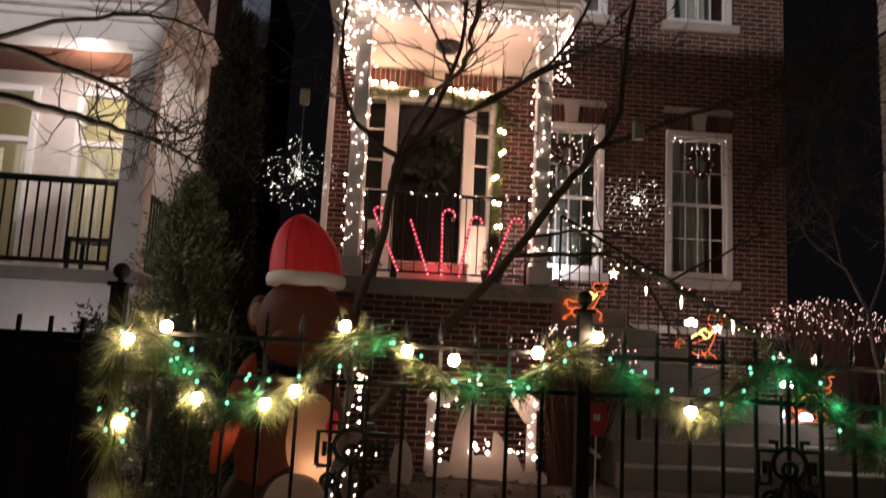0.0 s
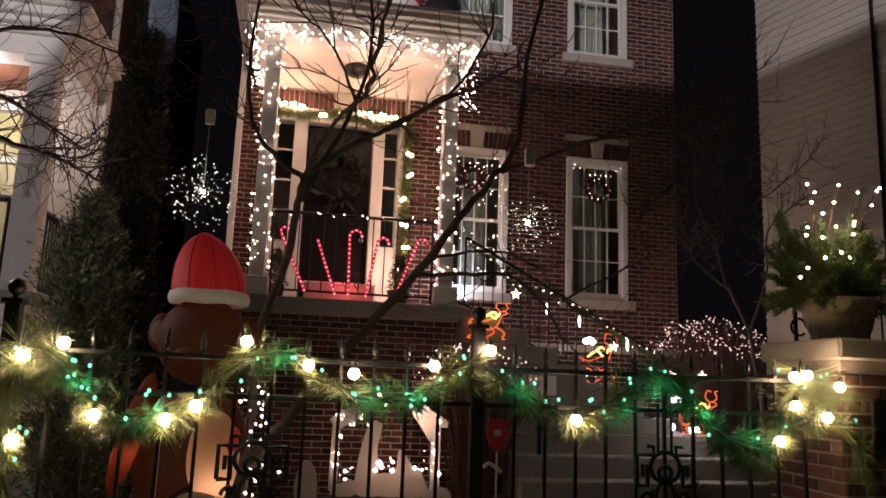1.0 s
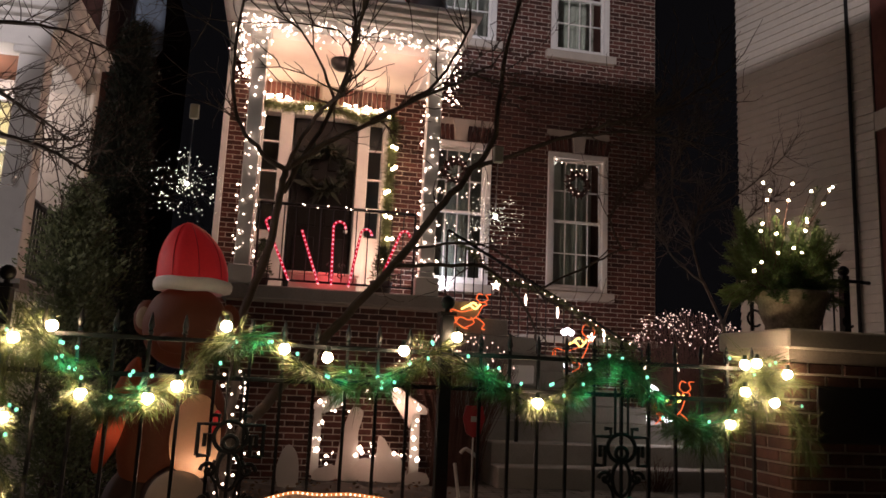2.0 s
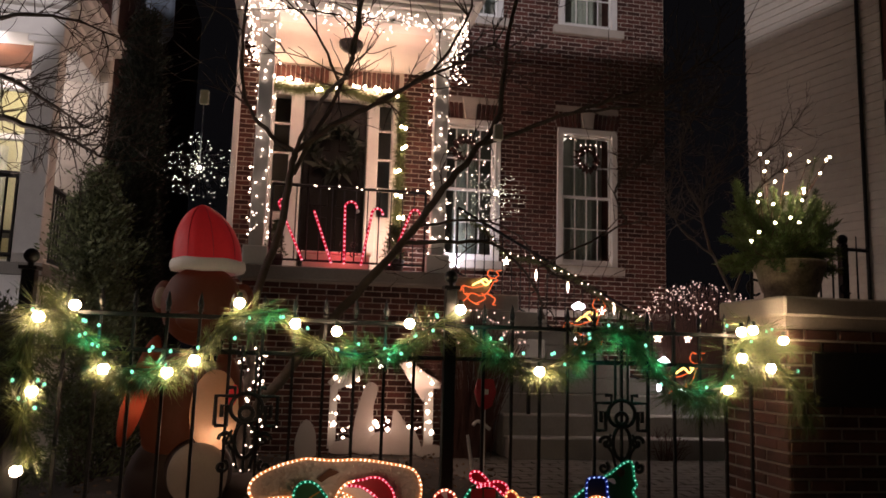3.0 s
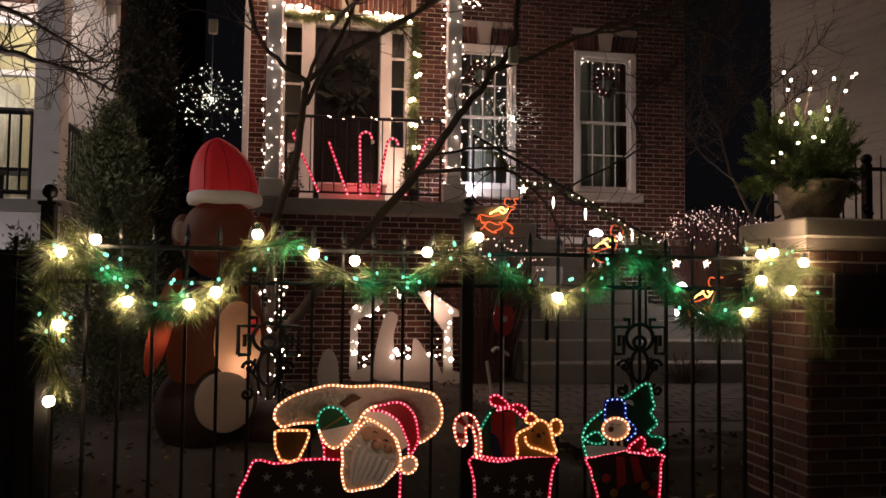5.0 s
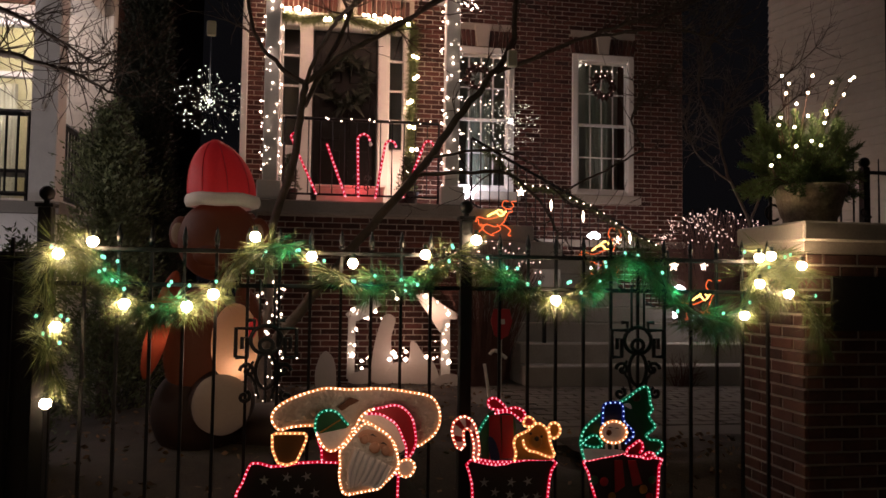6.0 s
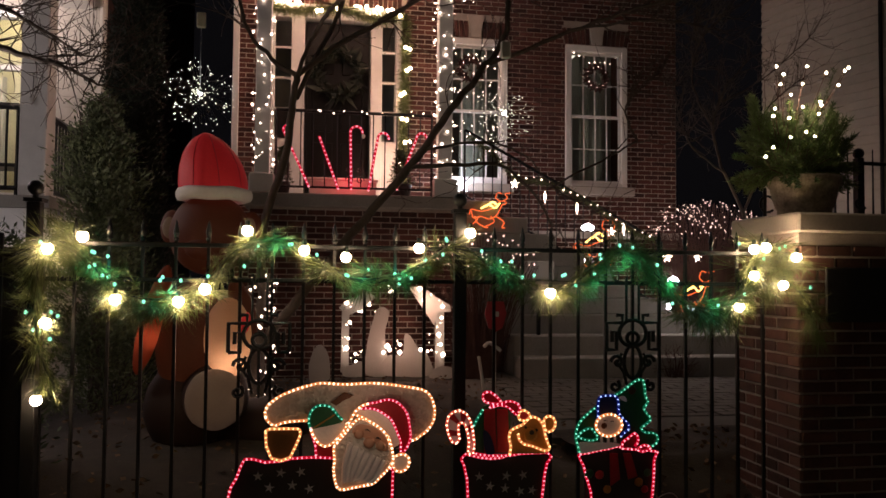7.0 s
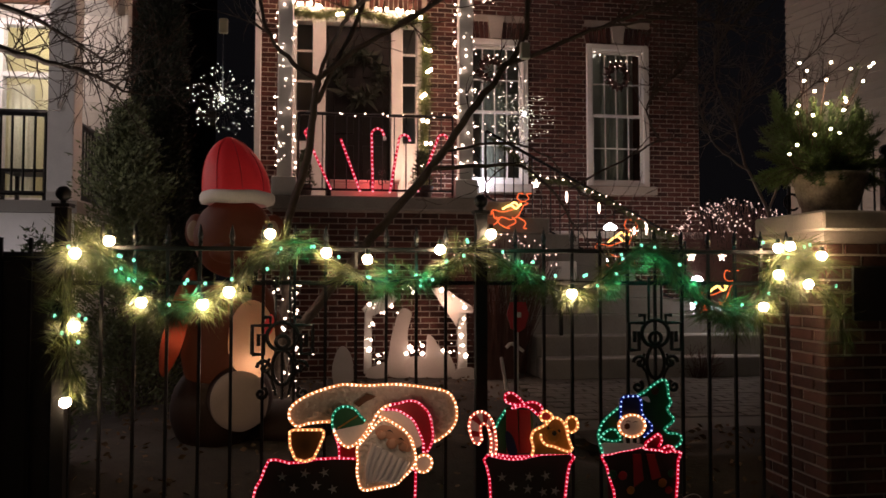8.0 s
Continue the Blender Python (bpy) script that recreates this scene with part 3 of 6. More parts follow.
# ---- iron fence ----
fence = thing("iron_fence", (-0.1, 0, 0), "black wrought iron fence with spear tips along the pavement", "fence")


def fence_post(x, y, top, r=.03):
    bm = bmesh.new()
    box(bm, x - r, x + r, y - r, y + r, 0, top - .1, bevel=.004)
    box(bm, x - r * 1.35, x + r * 1.35, y - r * 1.35, y + r * 1.35, top - .1, top - .082)
    p = part("post", bm, IRON, fence, "square post with ball cap")
    bm = bmesh.new()
    tube(bm, [(x, y, top - .085), (x, y, top - .06)], .014, sides=8)
    ball(bm, (x, y, top - .033), .036, 12, 9)
    part("ball_cap", bm, IRON, p, smooth=True)


fence_post(-2.02, 0, 1.86)
fence_post(0, 0, 1.855)


def spear_bar(x, top, spear=True, low=.1, y=0.0):
    bm = bmesh.new()
    box(bm, x - .0075, x + .0075, y - .0075, y + .0075, low, top - (.09 if spear else 0))
    if spear:
        lathe(bm, (x, y, top - .1), [(.008, 0), (.014, .008), (.009, .018), (.012, .026), (.015, .04), (.006, .085), (.001, .1)], 8)
    part("picket", bm, IRON, fence)


ORN = (-0.99, 0.93)
for x0, x1 in ((-1.99, -0.03), (0.03, 1.84)):
    for z in (1.57, 1.403, .16):
        part("rail", boxes((x0, x1, -.014, .014, z - .011, z + .011), bevel=.003), IRON, fence)
    n = round((x1 - x0) / .155)
    for k in range(1, n):
        x = x0 + (x1 - x0) * k / n
        near = min(abs(x - o) for o in ORN) < .16
        if near:
            spear_bar(x, 1.69)
            continue
        spear_bar(x, 1.69)


def ornament(xc):
    """Cast scrollwork: two square keys, ring, oval, side scrolls."""
    o = thing("fence_ornament", (xc, -.012, .82), "cast iron scroll ornament fixed to the fence", "ornament", "fence ornaments")
    y = -.014

    def stroke(pts, r=.0105, name="scroll", closed=False):
        bm = bmesh.new()
        tube(bm, [(xc + a, y, b + .035) for a, b in pts], r, sides=6, closed=closed)
        part(name, bm, IRON, o)
    for s in (-1, 1):
        stroke([(s * .145, 1.02), (s * .145, 1.16), (s * .058, 1.16), (s * .058, 1.2), (s * .09, 1.2)], .0115, "square_key")
        stroke([(s * .145, 1.02), (s * .09, 1.02), (s * .09, 1.115), (s * .115, 1.115), (s * .115, 1.06)], .0115, "square_key")
        sp = [(s * (.085 + .038 * (1 - k / 16) * math.cos(k * .55)), .955 + .038 * (1 - k / 16) * math.sin(k * .55)) for k in range(15)]
        stroke(sp, .0105)
        sp = [(s * (.1 + .032 * (1 - k / 16) * math.cos(k * .55 + 2)), .83 + .032 * (1 - k / 16) * math.sin(k * .55 + 2)) for k in range(15)]
        stroke(sp, .0105)
        stroke([(s * .03, .82), (s * .05, .9), (s * .085, .95), (s * .06, 1.0)], .008)
    stroke([(.075 * math.cos(a), 1.105 + .07 * math.sin(a)) for a in np.linspace(0, 2 * math.pi, 24)[:-1]], .011, "ring", True)
    stroke([(.032 * math.cos(a), 1.08 + .03 * math.sin(a)) for a in np.linspace(0, 2 * math.pi, 16)[:-1]], .011, "ring", True)
    stroke([(.048 * math.cos(a), .955 + .085 * math.sin(a)) for a in np.linspace(0, 2 * math.pi, 24)[:-1]], .01, "oval", True)
    stroke([(0, .8), (0, 1.03)], .009, "stem")
    stroke([(-.035, 1.17), (-.035, 1.4)], .007, "stem")
    stroke([(.035, 1.17), (.035, 1.4)], .007, "stem")


for x in ORN:
    ornament(x)

# neighbour's lower fence
nf = thing("neighbour_fence", (-2.9, .3, 0), "plain black iron picket fence next door", "fence")
for z in (1.52, .2):
    part("rail", boxes((-4.4, -2.06, .29, .315, z - .012, z + .012)), IRON, nf)
for k in range(17):
    x = -4.4 + k * .142
    part("picket", boxes((x - .008, x + .008, .29, .306, .0, 1.63)), IRON, nf)
part("backing", boxes((-4.5, -2.08, .33, .35, .0, 1.56)), DARKP, nf, "dark solid backing board")

# ---- brick pillar with cap ----
pillar = thing("brick_pillar", (2.3, .25, 0), "brown brick gate pillar with pale stone cap", "pillar")
PX0, PX1, PY0, PY1 = 1.87, 2.95, -.06, .58
pb = part("core", boxes((PX0 + .008, PX1 - .008, PY0 + .008, PY1 - .008, 0, 1.69)), MORTAR, pillar)
part("cap", boxes((PX0 - .012, PX1 + .03, PY0 - .02, PY1 + .02, 1.69, 1.80), bevel=.012), STONE, pillar, "weathered limestone cap")
part("plaque", boxes((2.02, 2.5, PY0 - .022, PY0 - .006, 1.2, 1.5), bevel=.006), DARKP, pillar, "dark blank metal plaque")
# arched rail on the pillar
pr = thing("pillar_railing", (2.5, .5, 1.8), "curved black iron rail above the brick pillar", "railing")
arc = [(1.98 + .9 * k / 10, .5, 1.98 + .2 * math.sin(math.pi * min(1, k / 10) * .5 + .2)) for k in range(11)]
bm = bmesh.new()
tube(bm, arc, .013)
part("rail", bm, IRON, pr)
for k in range(7):
    x, y, z = arc[k + 3]
    bm = bmesh.new()
    tube(bm, [(x, y, 1.8), (x, y, z + .09)], .007, .004, sides=5)
    part("bar", bm, IRON, pr)
bm = bmesh.new()
tube(bm, [(2.03, .5, 1.8), (2.03, .5, 2.0)], .012)
for s in (0,):
    tube(bm, [(2.05 + .05 * math.cos(a * .5), .5, 1.9 + .05 * math.sin(a * .5)) for a in range(12)], .008)
part("scroll", bm, IRON, pr)
bm = bmesh.new()
tube(bm, [(2.42 + .006 * a + .045 * (1 - a / 14) * math.cos(a * .5), .2, 1.87 + .045 * (1 - a / 14) * math.sin(a * .5)) for a in range(12)], .008)
part("scroll", bm, IRON, pr)
bm = bmesh.new()
box(bm, 2.62, 2.665, .42, .465, 1.8, 2.2)
ball(bm, (2.642, .442, 2.23), .035)
part("post", bm, IRON, pr)

# ---- planter with fir branches and lights ----
pot = thing("planter", (2.04, .3, 1.8), "weathered stone pot with lit fir branches on the pillar", "planter")
bm = bmesh.new()
lathe(bm, (2.16, .3, 1.8), [(.14, 0), (.15, .02), (.15, .05), (.16, .06), (.18, .13), (.19, .18), (.204, .19), (.208, .235), (.198, .245), (.17, .23)], 32)
part("pot", bm, POT, pot, "round stone pot", True)
rows, stems = [], bmesh.new()
rg = random.Random(5)
tips = []
for k in range(250):
    a, lift = rg.uniform(0, 2 * math.pi), rg.uniform(-.05, 1.3)
    ln = (.19 + .2 * max(lift, 0) / 1.25) * rg.uniform(.6, 1.2)
    d = Vector((math.cos(a) * (.9 - .32 * max(lift, 0)), math.sin(a) * .55 * (.9 - .5 * max(lift, 0)), lift)).normalized()
    p0 = Vector((2.14, .34, 2.07)) + Vector((math.cos(a) * .12, math.sin(a) * .1, 0))
    pts = [p0 + d * ln * t + Vector((0, 0, -.1 * t * t * (1 - lift))) for t in (0, .35, .7, 1)]
    tube(stems, pts, .004, .002, sides=4)
    tips.append(pts[-1])
    for q in even([tuple(v) for v in pts], .006):
        for _ in range(6):
            e = Vector(q) + d * .022 + Vector((rg.gauss(0, .016), rg.gauss(0, .016), rg.gauss(0, .016)))
            rows.append((q, tuple(e), .0026))
for px, pz in ((2.38, 2.72), (2.05, 2.5), (1.94, 2.45)):
    for k in range(60):
        q = Vector((2.15, .28, 2.1)).lerp(Vector((px, .3, pz)), k / 60)
        for _ in range(4):
            rows.append((tuple(q), tuple(q + Vector((rg.gauss(0, .02), rg.gauss(0, .02), .02))), .0024))
tagged(part("stem_mass", stems, BARK, pot), kind="stuff")
blades("fir_needles", rows, FIR, pot, "green fir needles")
PLANT_LIGHTS = [(1.86, 2.65), (1.91, 2.56), (1.97, 2.50), (2.05, 2.57), (2.05, 2.66), (2.20, 2.64), (2.30, 2.65), (2.35, 2.68), (1.86, 2.41), (1.92, 2.35), (2.01, 2.42), (2.10, 2.38), (2.11, 2.45), (2.17, 2.45), (1.93, 2.24), (2.01, 2.27), (2.11, 2.26), (1.83, 2.36), (1.83, 2.18), (1.76, 2.12), (1.91, 2.61), (2.22, 2.55)]
bm0 = bmesh.new()
ball(bm0, (0, 0, 0), .0078, 10, 7)
pl_mesh = bpy.data.meshes.new("planter_bulb")
bm0.to_mesh(pl_mesh)
bm0.free()
pl_mesh.materials.append(LIT_PLANT)
canes = bmesh.new()
for x, z in PLANT_LIGHTS:
    y = .1 + rg.uniform(-.04, .06)
    ob = adopt(new("bulb", pl_mesh), pot)
    ob.location = (x, y, z)
    tube(canes, [(2.1, .28, 2.02), (2.1 + (x - 2.1) * .55, .25, 2.02 + (z - 2.02) * .6), (x, y + .008, z - .004)], .004, .0022, sides=4)
tagged(part("light_twig_mass", canes, TWIG, pot), kind="stuff")

# ---- pine garland on the fence with bulbs ----
garland = thing("pine_garland", (-0.1, -.03, 1.3), "swagged pine garland wired to the fence with glowing bulbs", "garland")
lines = [[(x, -.03, z) for x, z in [(-1.99, 1.52), (-1.89, 1.60), (-1.77, 1.49), (-1.65, 1.35), (-1.44, 1.31), (-1.25, 1.38), (-1.13, 1.53), (-0.99, 1.59), (-0.83, 1.60), (-0.72, 1.50), (-0.55, 1.42), (-0.40, 1.42), (-0.24, 1.46), (-0.07, 1.58)]], [(x, -.03, z) for x, z in [(0.04, 1.57), (0.15, 1.49), (0.29, 1.42), (0.45, 1.35), (0.63, 1.42), (0.76, 1.55), (0.90, 1.59), (1.04, 1.47), (1.16, 1.33), (1.34, 1.27), (1.50, 1.30), (1.58, 1.47), (1.68, 1.59), (1.81, 1.56)]], [(x, -.04, z) for x, z in [(-1.97, 1.54), (-2.00, 1.40), (-1.97, 1.25), (-1.98, 1.09), (-1.90, 0.90)]], [(x, -.07, z) for x, z in [(1.77, 1.56), (1.65, 1.41), (1.80, 1.41), (1.90, 1.32), (1.96, 1.16)]]]
wire = bmesh.new()
rows = []
for li, ln in enumerate(lines):
    sm = spline(ln, 8)
    tube(wire, sm, .006, sides=5)
    pts = even([tuple(p) for p in sm], .021 if li < 2 else .04)
    for i, p in enumerate(pts):
        nxt = np.array(pts[min(i + 1, len(pts) - 1)]) - np.array(pts[max(i - 1, 0)])
        nxt = nxt / (np.linalg.norm(nxt) + 1e-9)
        full = noise.noise(Vector((p[0] * 4.2, li * 3.1, p[2]))) + .45
        if p[0] > .45:
            full = max(full, .4)
        if full < .1:
            continue
        for _ in range(5 if full < .5 else 8):
            sgn = rg.choice((-1, 1))
            d = nxt * sgn * rg.uniform(.3, 1) + np.array((rg.gauss(0, .35), rg.gauss(-.25, .4), rg.gauss(-.35, .42)))
            d = d / np.linalg.norm(d)
            root = np.array(p) + np.array((rg.gauss(0, .012), rg.gauss(0, .012), rg.gauss(0, .012)))
            L_ = rg.uniform(.09, .19) * (.75 + .5 * min(full, 1))
            stem = root + d * L_ * .45
            for _n in range(13):
                s = rg.random()
                r0 = root + (stem - root) * s
                e = d + np.array((rg.gauss(0, .2), rg.gauss(0, .2), rg.gauss(-.1, .2)))
                rows.append((tuple(r0), tuple(r0 + e / np.linalg.norm(e) * L_ * rg.uniform(.6, 1.0)), .0015))
part("wire", wire, WIRE, garland)
blades("pine_needles", rows, NEEDLE, garland, "long soft green pine needles")


def shared_bulb(name, r, material, tall=1.0):
    b = bmesh.new()
    ball(b, (0, 0, 0), r, 10, 7, (1, 1, tall))
    me = bpy.data.meshes.new(name)
    b.to_mesh(me)
    b.free()
    for p in me.polygons:
        p.use_smooth = True
    me.materials.append(material)
    return me


warm_me, green_me = shared_bulb("warm_bulb", .0255, LIT_GLOBE), shared_bulb("green_led", .0078, LIT_GREEN, 1.25)
sock = bmesh.new()
tube(sock, [(0, 0, .02), (0, 0, .05)], .013, .011, sides=8)
sock_me = bpy.data.meshes.new("socket")
sock.to_mesh(sock_me)
sock.free()
sock_me.materials.append(WIRE)
for i, (x, z) in enumerate([(-1.94, 1.54), (-1.79, 1.60), (-1.64, 1.31), (-1.36, 1.30), (-1.24, 1.36), (-1.05, 1.64), (-0.78, 1.55), (-0.58, 1.52), (-0.22, 1.57), (0.04, 1.65), (0.46, 1.35), (1.51, 1.28), (1.58, 1.59), (1.65, 1.60), (1.83, 1.55), (1.58, 1.45), (1.75, 1.40), (-1.94, 1.20), (-1.97, 0.85)]):
    ob = adopt(new("bulb", warm_me), garland)
    ob.location = (x, -.07 if x < 1.55 else -.1, z)
    s = adopt(new("socket", sock_me), garland)
    s.location = ob.location
for x, z in [(-1.96, 1.57), (-1.74, 1.53), (-1.68, 1.51), (-1.76, 1.46), (-1.70, 1.42), (-1.64, 1.38), (-1.44, 1.40), (-1.35, 1.40), (-1.23, 1.42), (-1.51, 1.30), (-1.06, 1.47), (-1.00, 1.57), (-0.84, 1.58), (-0.72, 1.53), (-0.57, 1.43), (-0.47, 1.46), (-0.34, 1.44), (-0.26, 1.42), (-0.32, 1.39), (-0.19, 1.51), (-0.10, 1.54), (-0.08, 1.61), (0.10, 1.56), (0.20, 1.51), (0.26, 1.51), (0.31, 1.43), (0.37, 1.44), (0.52, 1.44), (0.59, 1.39), (0.70, 1.45), (0.73, 1.55), (0.84, 1.60), (0.91, 1.59), (1.03, 1.50), (1.12, 1.30), (1.38, 1.29), (1.53, 1.35), (1.51, 1.62), (1.65, 1.54), (1.78, 1.61), (1.92, 1.39), (-2.02, 1.25), (-1.99, 1.17), (-1.91, 1.13), (-1.92, 1.25)]:
    ob = adopt(new("green_led", green_me), garland)
    ob.location = (x, -.07 + rg.uniform(-.03, .02), z)
    if rg.random() < .45:
        ob = adopt(new("green_led", green_me), garland)
        ob.location = (x + rg.uniform(-.03, .03), -.05, z + rg.uniform(-.025, .02))

# ---- bare tree ----
tree = thing("bare_tree", (-1.16, 1.8, .25), "leafless branching tree in the yard, trunk wound with lights", "tree")
rt = random.Random(11)
twigs = bmesh.new()


def sprout(pts, r, depth, density=1.0):
    """Side twigs along a limb, forking again."""
    n = int(len(pts) * density)
    for _ in range(n):
        i = rt.randrange(1, len(pts))
        p = Vector(pts[i])
        d = (Vector(pts[i]) - Vector(pts[i - 1])).normalized()
        side = Vector((rt.gauss(0, 1), rt.gauss(0, .7), rt.gauss(.35, .8))).normalized()
        go = (d * .75 + side * .8).normalized()
        ln = rt.uniform(.2, .62) * (1 if depth == 2 else .5)
        q = [p]
        for k in range(4):
            go = (go + Vector((rt.gauss(0, .2), rt.gauss(0, .2), rt.gauss(.05, .2)))).normalized()
            q.append(q[-1] + go * ln / 4)
        tube(twigs, q, r, .0016, sides=4)
        if depth > 1:
            sprout(q, r * .55, depth - 1, .9)


def limb(pts, r0, r1, name="limb", grow=1.2, n=5):
    sm = [Vector(p) for p in spline(pts, n)]
    for i in range(1, len(sm) - 1):
        sm[i] = sm[i] + Vector((rt.gauss(0, .006), rt.gauss(0, .006), rt.gauss(0, .006)))
    bm = bmesh.new()
    tube(bm, sm, r0, r1, sides=9)
    part(name, bm, BARK, tree, smooth=True)
    if grow:
        sprout(sm[len(sm) // 3:], min(r1, .006), 2, grow)
    return sm


limb([(-1.16, 1.8, .2), (-1.13, 1.8, .6), (-1.11, 1.8, 1.0)], .07, .055, "trunk", 0)
limb([(-1.11, 1.8, .95), (-1.1, 1.8, 1.4), (-1.09, 1.8, 1.81), (-.96, 1.75, 2.22), (-.9, 1.7, 2.6), (-.87, 1.7, 2.87)], .036, .024, "stem", 0)
limb([(-1.12, 1.8, .9), (-.87, 1.82, 1.23), (-.456, 1.9, 1.74), (-.02, 2.0, 2.27), (.3, 2.0, 2.72), (.58, 2.0, 3.1), (.75, 2.0, 3.4), (.82, 2.0, 4.1), (.95, 1.9, 4.8)], .042, .014, grow=.7)
limb([(-.87, 1.7, 2.87), (-1.05, 1.75, 3.0), (-1.25, 1.8, 3.26), (-1.3, 1.8, 3.8), (-1.25, 1.8, 4.6)], .02, .008, grow=.9)
limb([(-.87, 1.7, 2.87), (-.75, 1.3, 3.05), (-.66, .7, 3.0), (-.59, .1, 2.9), (-.56, -.1, 3.05), (-.53, -.3, 3.25)], .015, .008, grow=.8)
limb([(-.62, .35, 2.95), (-.75, .2, 3.15), (-.95, .1, 3.3)], .009, .004, grow=.9)
limb([(-.87, 1.7, 2.87), (-.55, 1.6, 3.1), (-.25, 1.5, 3.25), (.15, 1.4, 3.55), (.35, 1.3, 3.95)], .022, .008, grow=1.0)
limb([(-.87, 1.7, 2.7), (-.5, 1.8, 3.6), (-.45, 1.9, 4.3), (-.6, 1.9, 5.0)], .018, .007, grow=1.2)
limb([(-.3, 1.5, 3.24), (.05, 1.0, 3.3), (.42, .9, 3.5)], .014, .006, grow=1.1)
limb([(.62, 2.0, 3.12), (1.1, 1.8, 3.3), (1.55, 1.6, 3.45), (2.0, 1.5, 3.6), (2.5, 1.5, 3.95)], .02, .007, grow=3.2)
limb([(1.3, 1.7, 3.36), (1.75, 1.5, 3.38), (2.25, 1.5, 3.35)], .012, .005, grow=2.8)
limb([(.1, 2.0, 2.42), (.6, 2.0, 2.5), (.9, 2.0, 2.4), (1.2, 2.0, 2.1)], .012, .005, grow=.7)
limb([(-.02, 2.0, 2.27), (.35, 1.95, 2.3), (.75, 1.9, 2.28), (1.05, 1.9, 1.95), (1.12, 1.9, 1.72)], .018, .007, grow=.6)
limb([(1.95, 2.2, 2.6), (1.85, 2.2, 2.9), (2.1, 2.2, 3.15)], .01, .005, grow=3.5)
limb([(1.12, 2.0, 2.15), (1.6, 2.1, 2.4), (1.95, 2.2, 2.6)], .009, .008, grow=.4)
tagged(part("twig_mass", twigs, BARK, tree), kind="stuff")
bare_tree, tree, twigs = tree, thing("street_tree", (-4.5, 1.5, 0), "bare tree next door reaching over the fence", "tree"), bmesh.new()
limb([(-4.5, 1.5, 0), (-4.45, 1.5, 1.4), (-4.4, 1.5, 2.7)], .09, .07, "trunk", 0)
limb([(-4.4, 1.5, 2.6), (-3.7, 1.5, 3.02), (-3.2, 1.5, 2.99), (-2.93, 1.5, 2.93), (-2.65, 1.5, 2.86), (-2.4, 1.5, 2.8), (-2.11, 1.5, 2.68)], .045, .007, grow=1.6)
limb([(-2.55, 1.5, 2.84), (-2.2, 1.45, 2.86), (-1.95, 1.45, 2.78)], .007, .003, grow=1.2)
limb([(-4.4, 1.5, 2.7), (-3.6, 1.4, 3.3), (-2.94, 1.4, 3.2), (-2.58, 1.4, 3.06), (-2.22, 1.4, 2.85)], .035, .005, grow=2.0)
limb([(-3.6, 1.4, 3.3), (-2.9, 1.3, 3.5), (-2.4, 1.3, 3.55), (-2.05, 1.3, 3.45)], .02, .004, grow=2.4)
limb([(-3.6, 1.4, 3.3), (-3.2, 1.3, 3.9), (-2.6, 1.3, 4.1), (-2.1, 1.3, 4.0)], .02, .004, grow=2.4)
tagged(part("twig_mass", twigs, BARK, tree), kind="stuff")
tree, twigs = thing("small_bare_tree", (4.9, 5.3, .13), "slim leafless tree beside the house corner", "tree"), bmesh.new()
limb([(4.95, 5.2, .1), (4.9, 5.2, 1.2), (4.75, 5.2, 2.3)], .04, .026, "trunk", 0)
limb([(4.75, 5.2, 2.3), (4.45, 5.2, 2.9), (4.3, 5.15, 3.4), (4.45, 5.1, 3.9), (4.8, 5.1, 4.3)], .022, .008, grow=3.0)
limb([(4.5, 5.2, 2.8), (4.0, 5.1, 3.1), (3.75, 5.0, 3.5), (3.7, 5.0, 3.9)], .014, .006, grow=3.0)
limb([(4.3, 5.15, 3.4), (4.0, 5.1, 3.9), (4.1, 5.1, 4.5), (4.5, 5.1, 4.9)], .014, .006, grow=3.0)
limb([(4.75, 5.2, 2.3), (4.95, 5.1, 3.0), (5.0, 5.1, 3.6), (5.4, 5.0, 4.0)], .018, .006, grow=2.6)
limb([(4.4, 5.1, 3.7), (4.9, 5.0, 4.0), (5.5, 4.9, 4.55)], .012, .005, grow=2.6)
tagged(part("twig_mass", twigs, BARK, tree), kind="stuff")
tree = bare_tree
pts = [(-1.14 + .05 * z + (.075 + .02 * math.sin(z * 9)) * math.cos(z * 13 + k), 1.8 + .085 * math.sin(z * 13 + k), z) for k in (0, 1.6, 3.4) for z in np.linspace(.25, 1.42, 30)]
dots("trunk_lights", [(x + rt.gauss(0, .045), y - .03, z + rt.gauss(0, .02)) for x, y, z in pts], .0105, LIT_FAIRY, tree, "warm white string of lights")


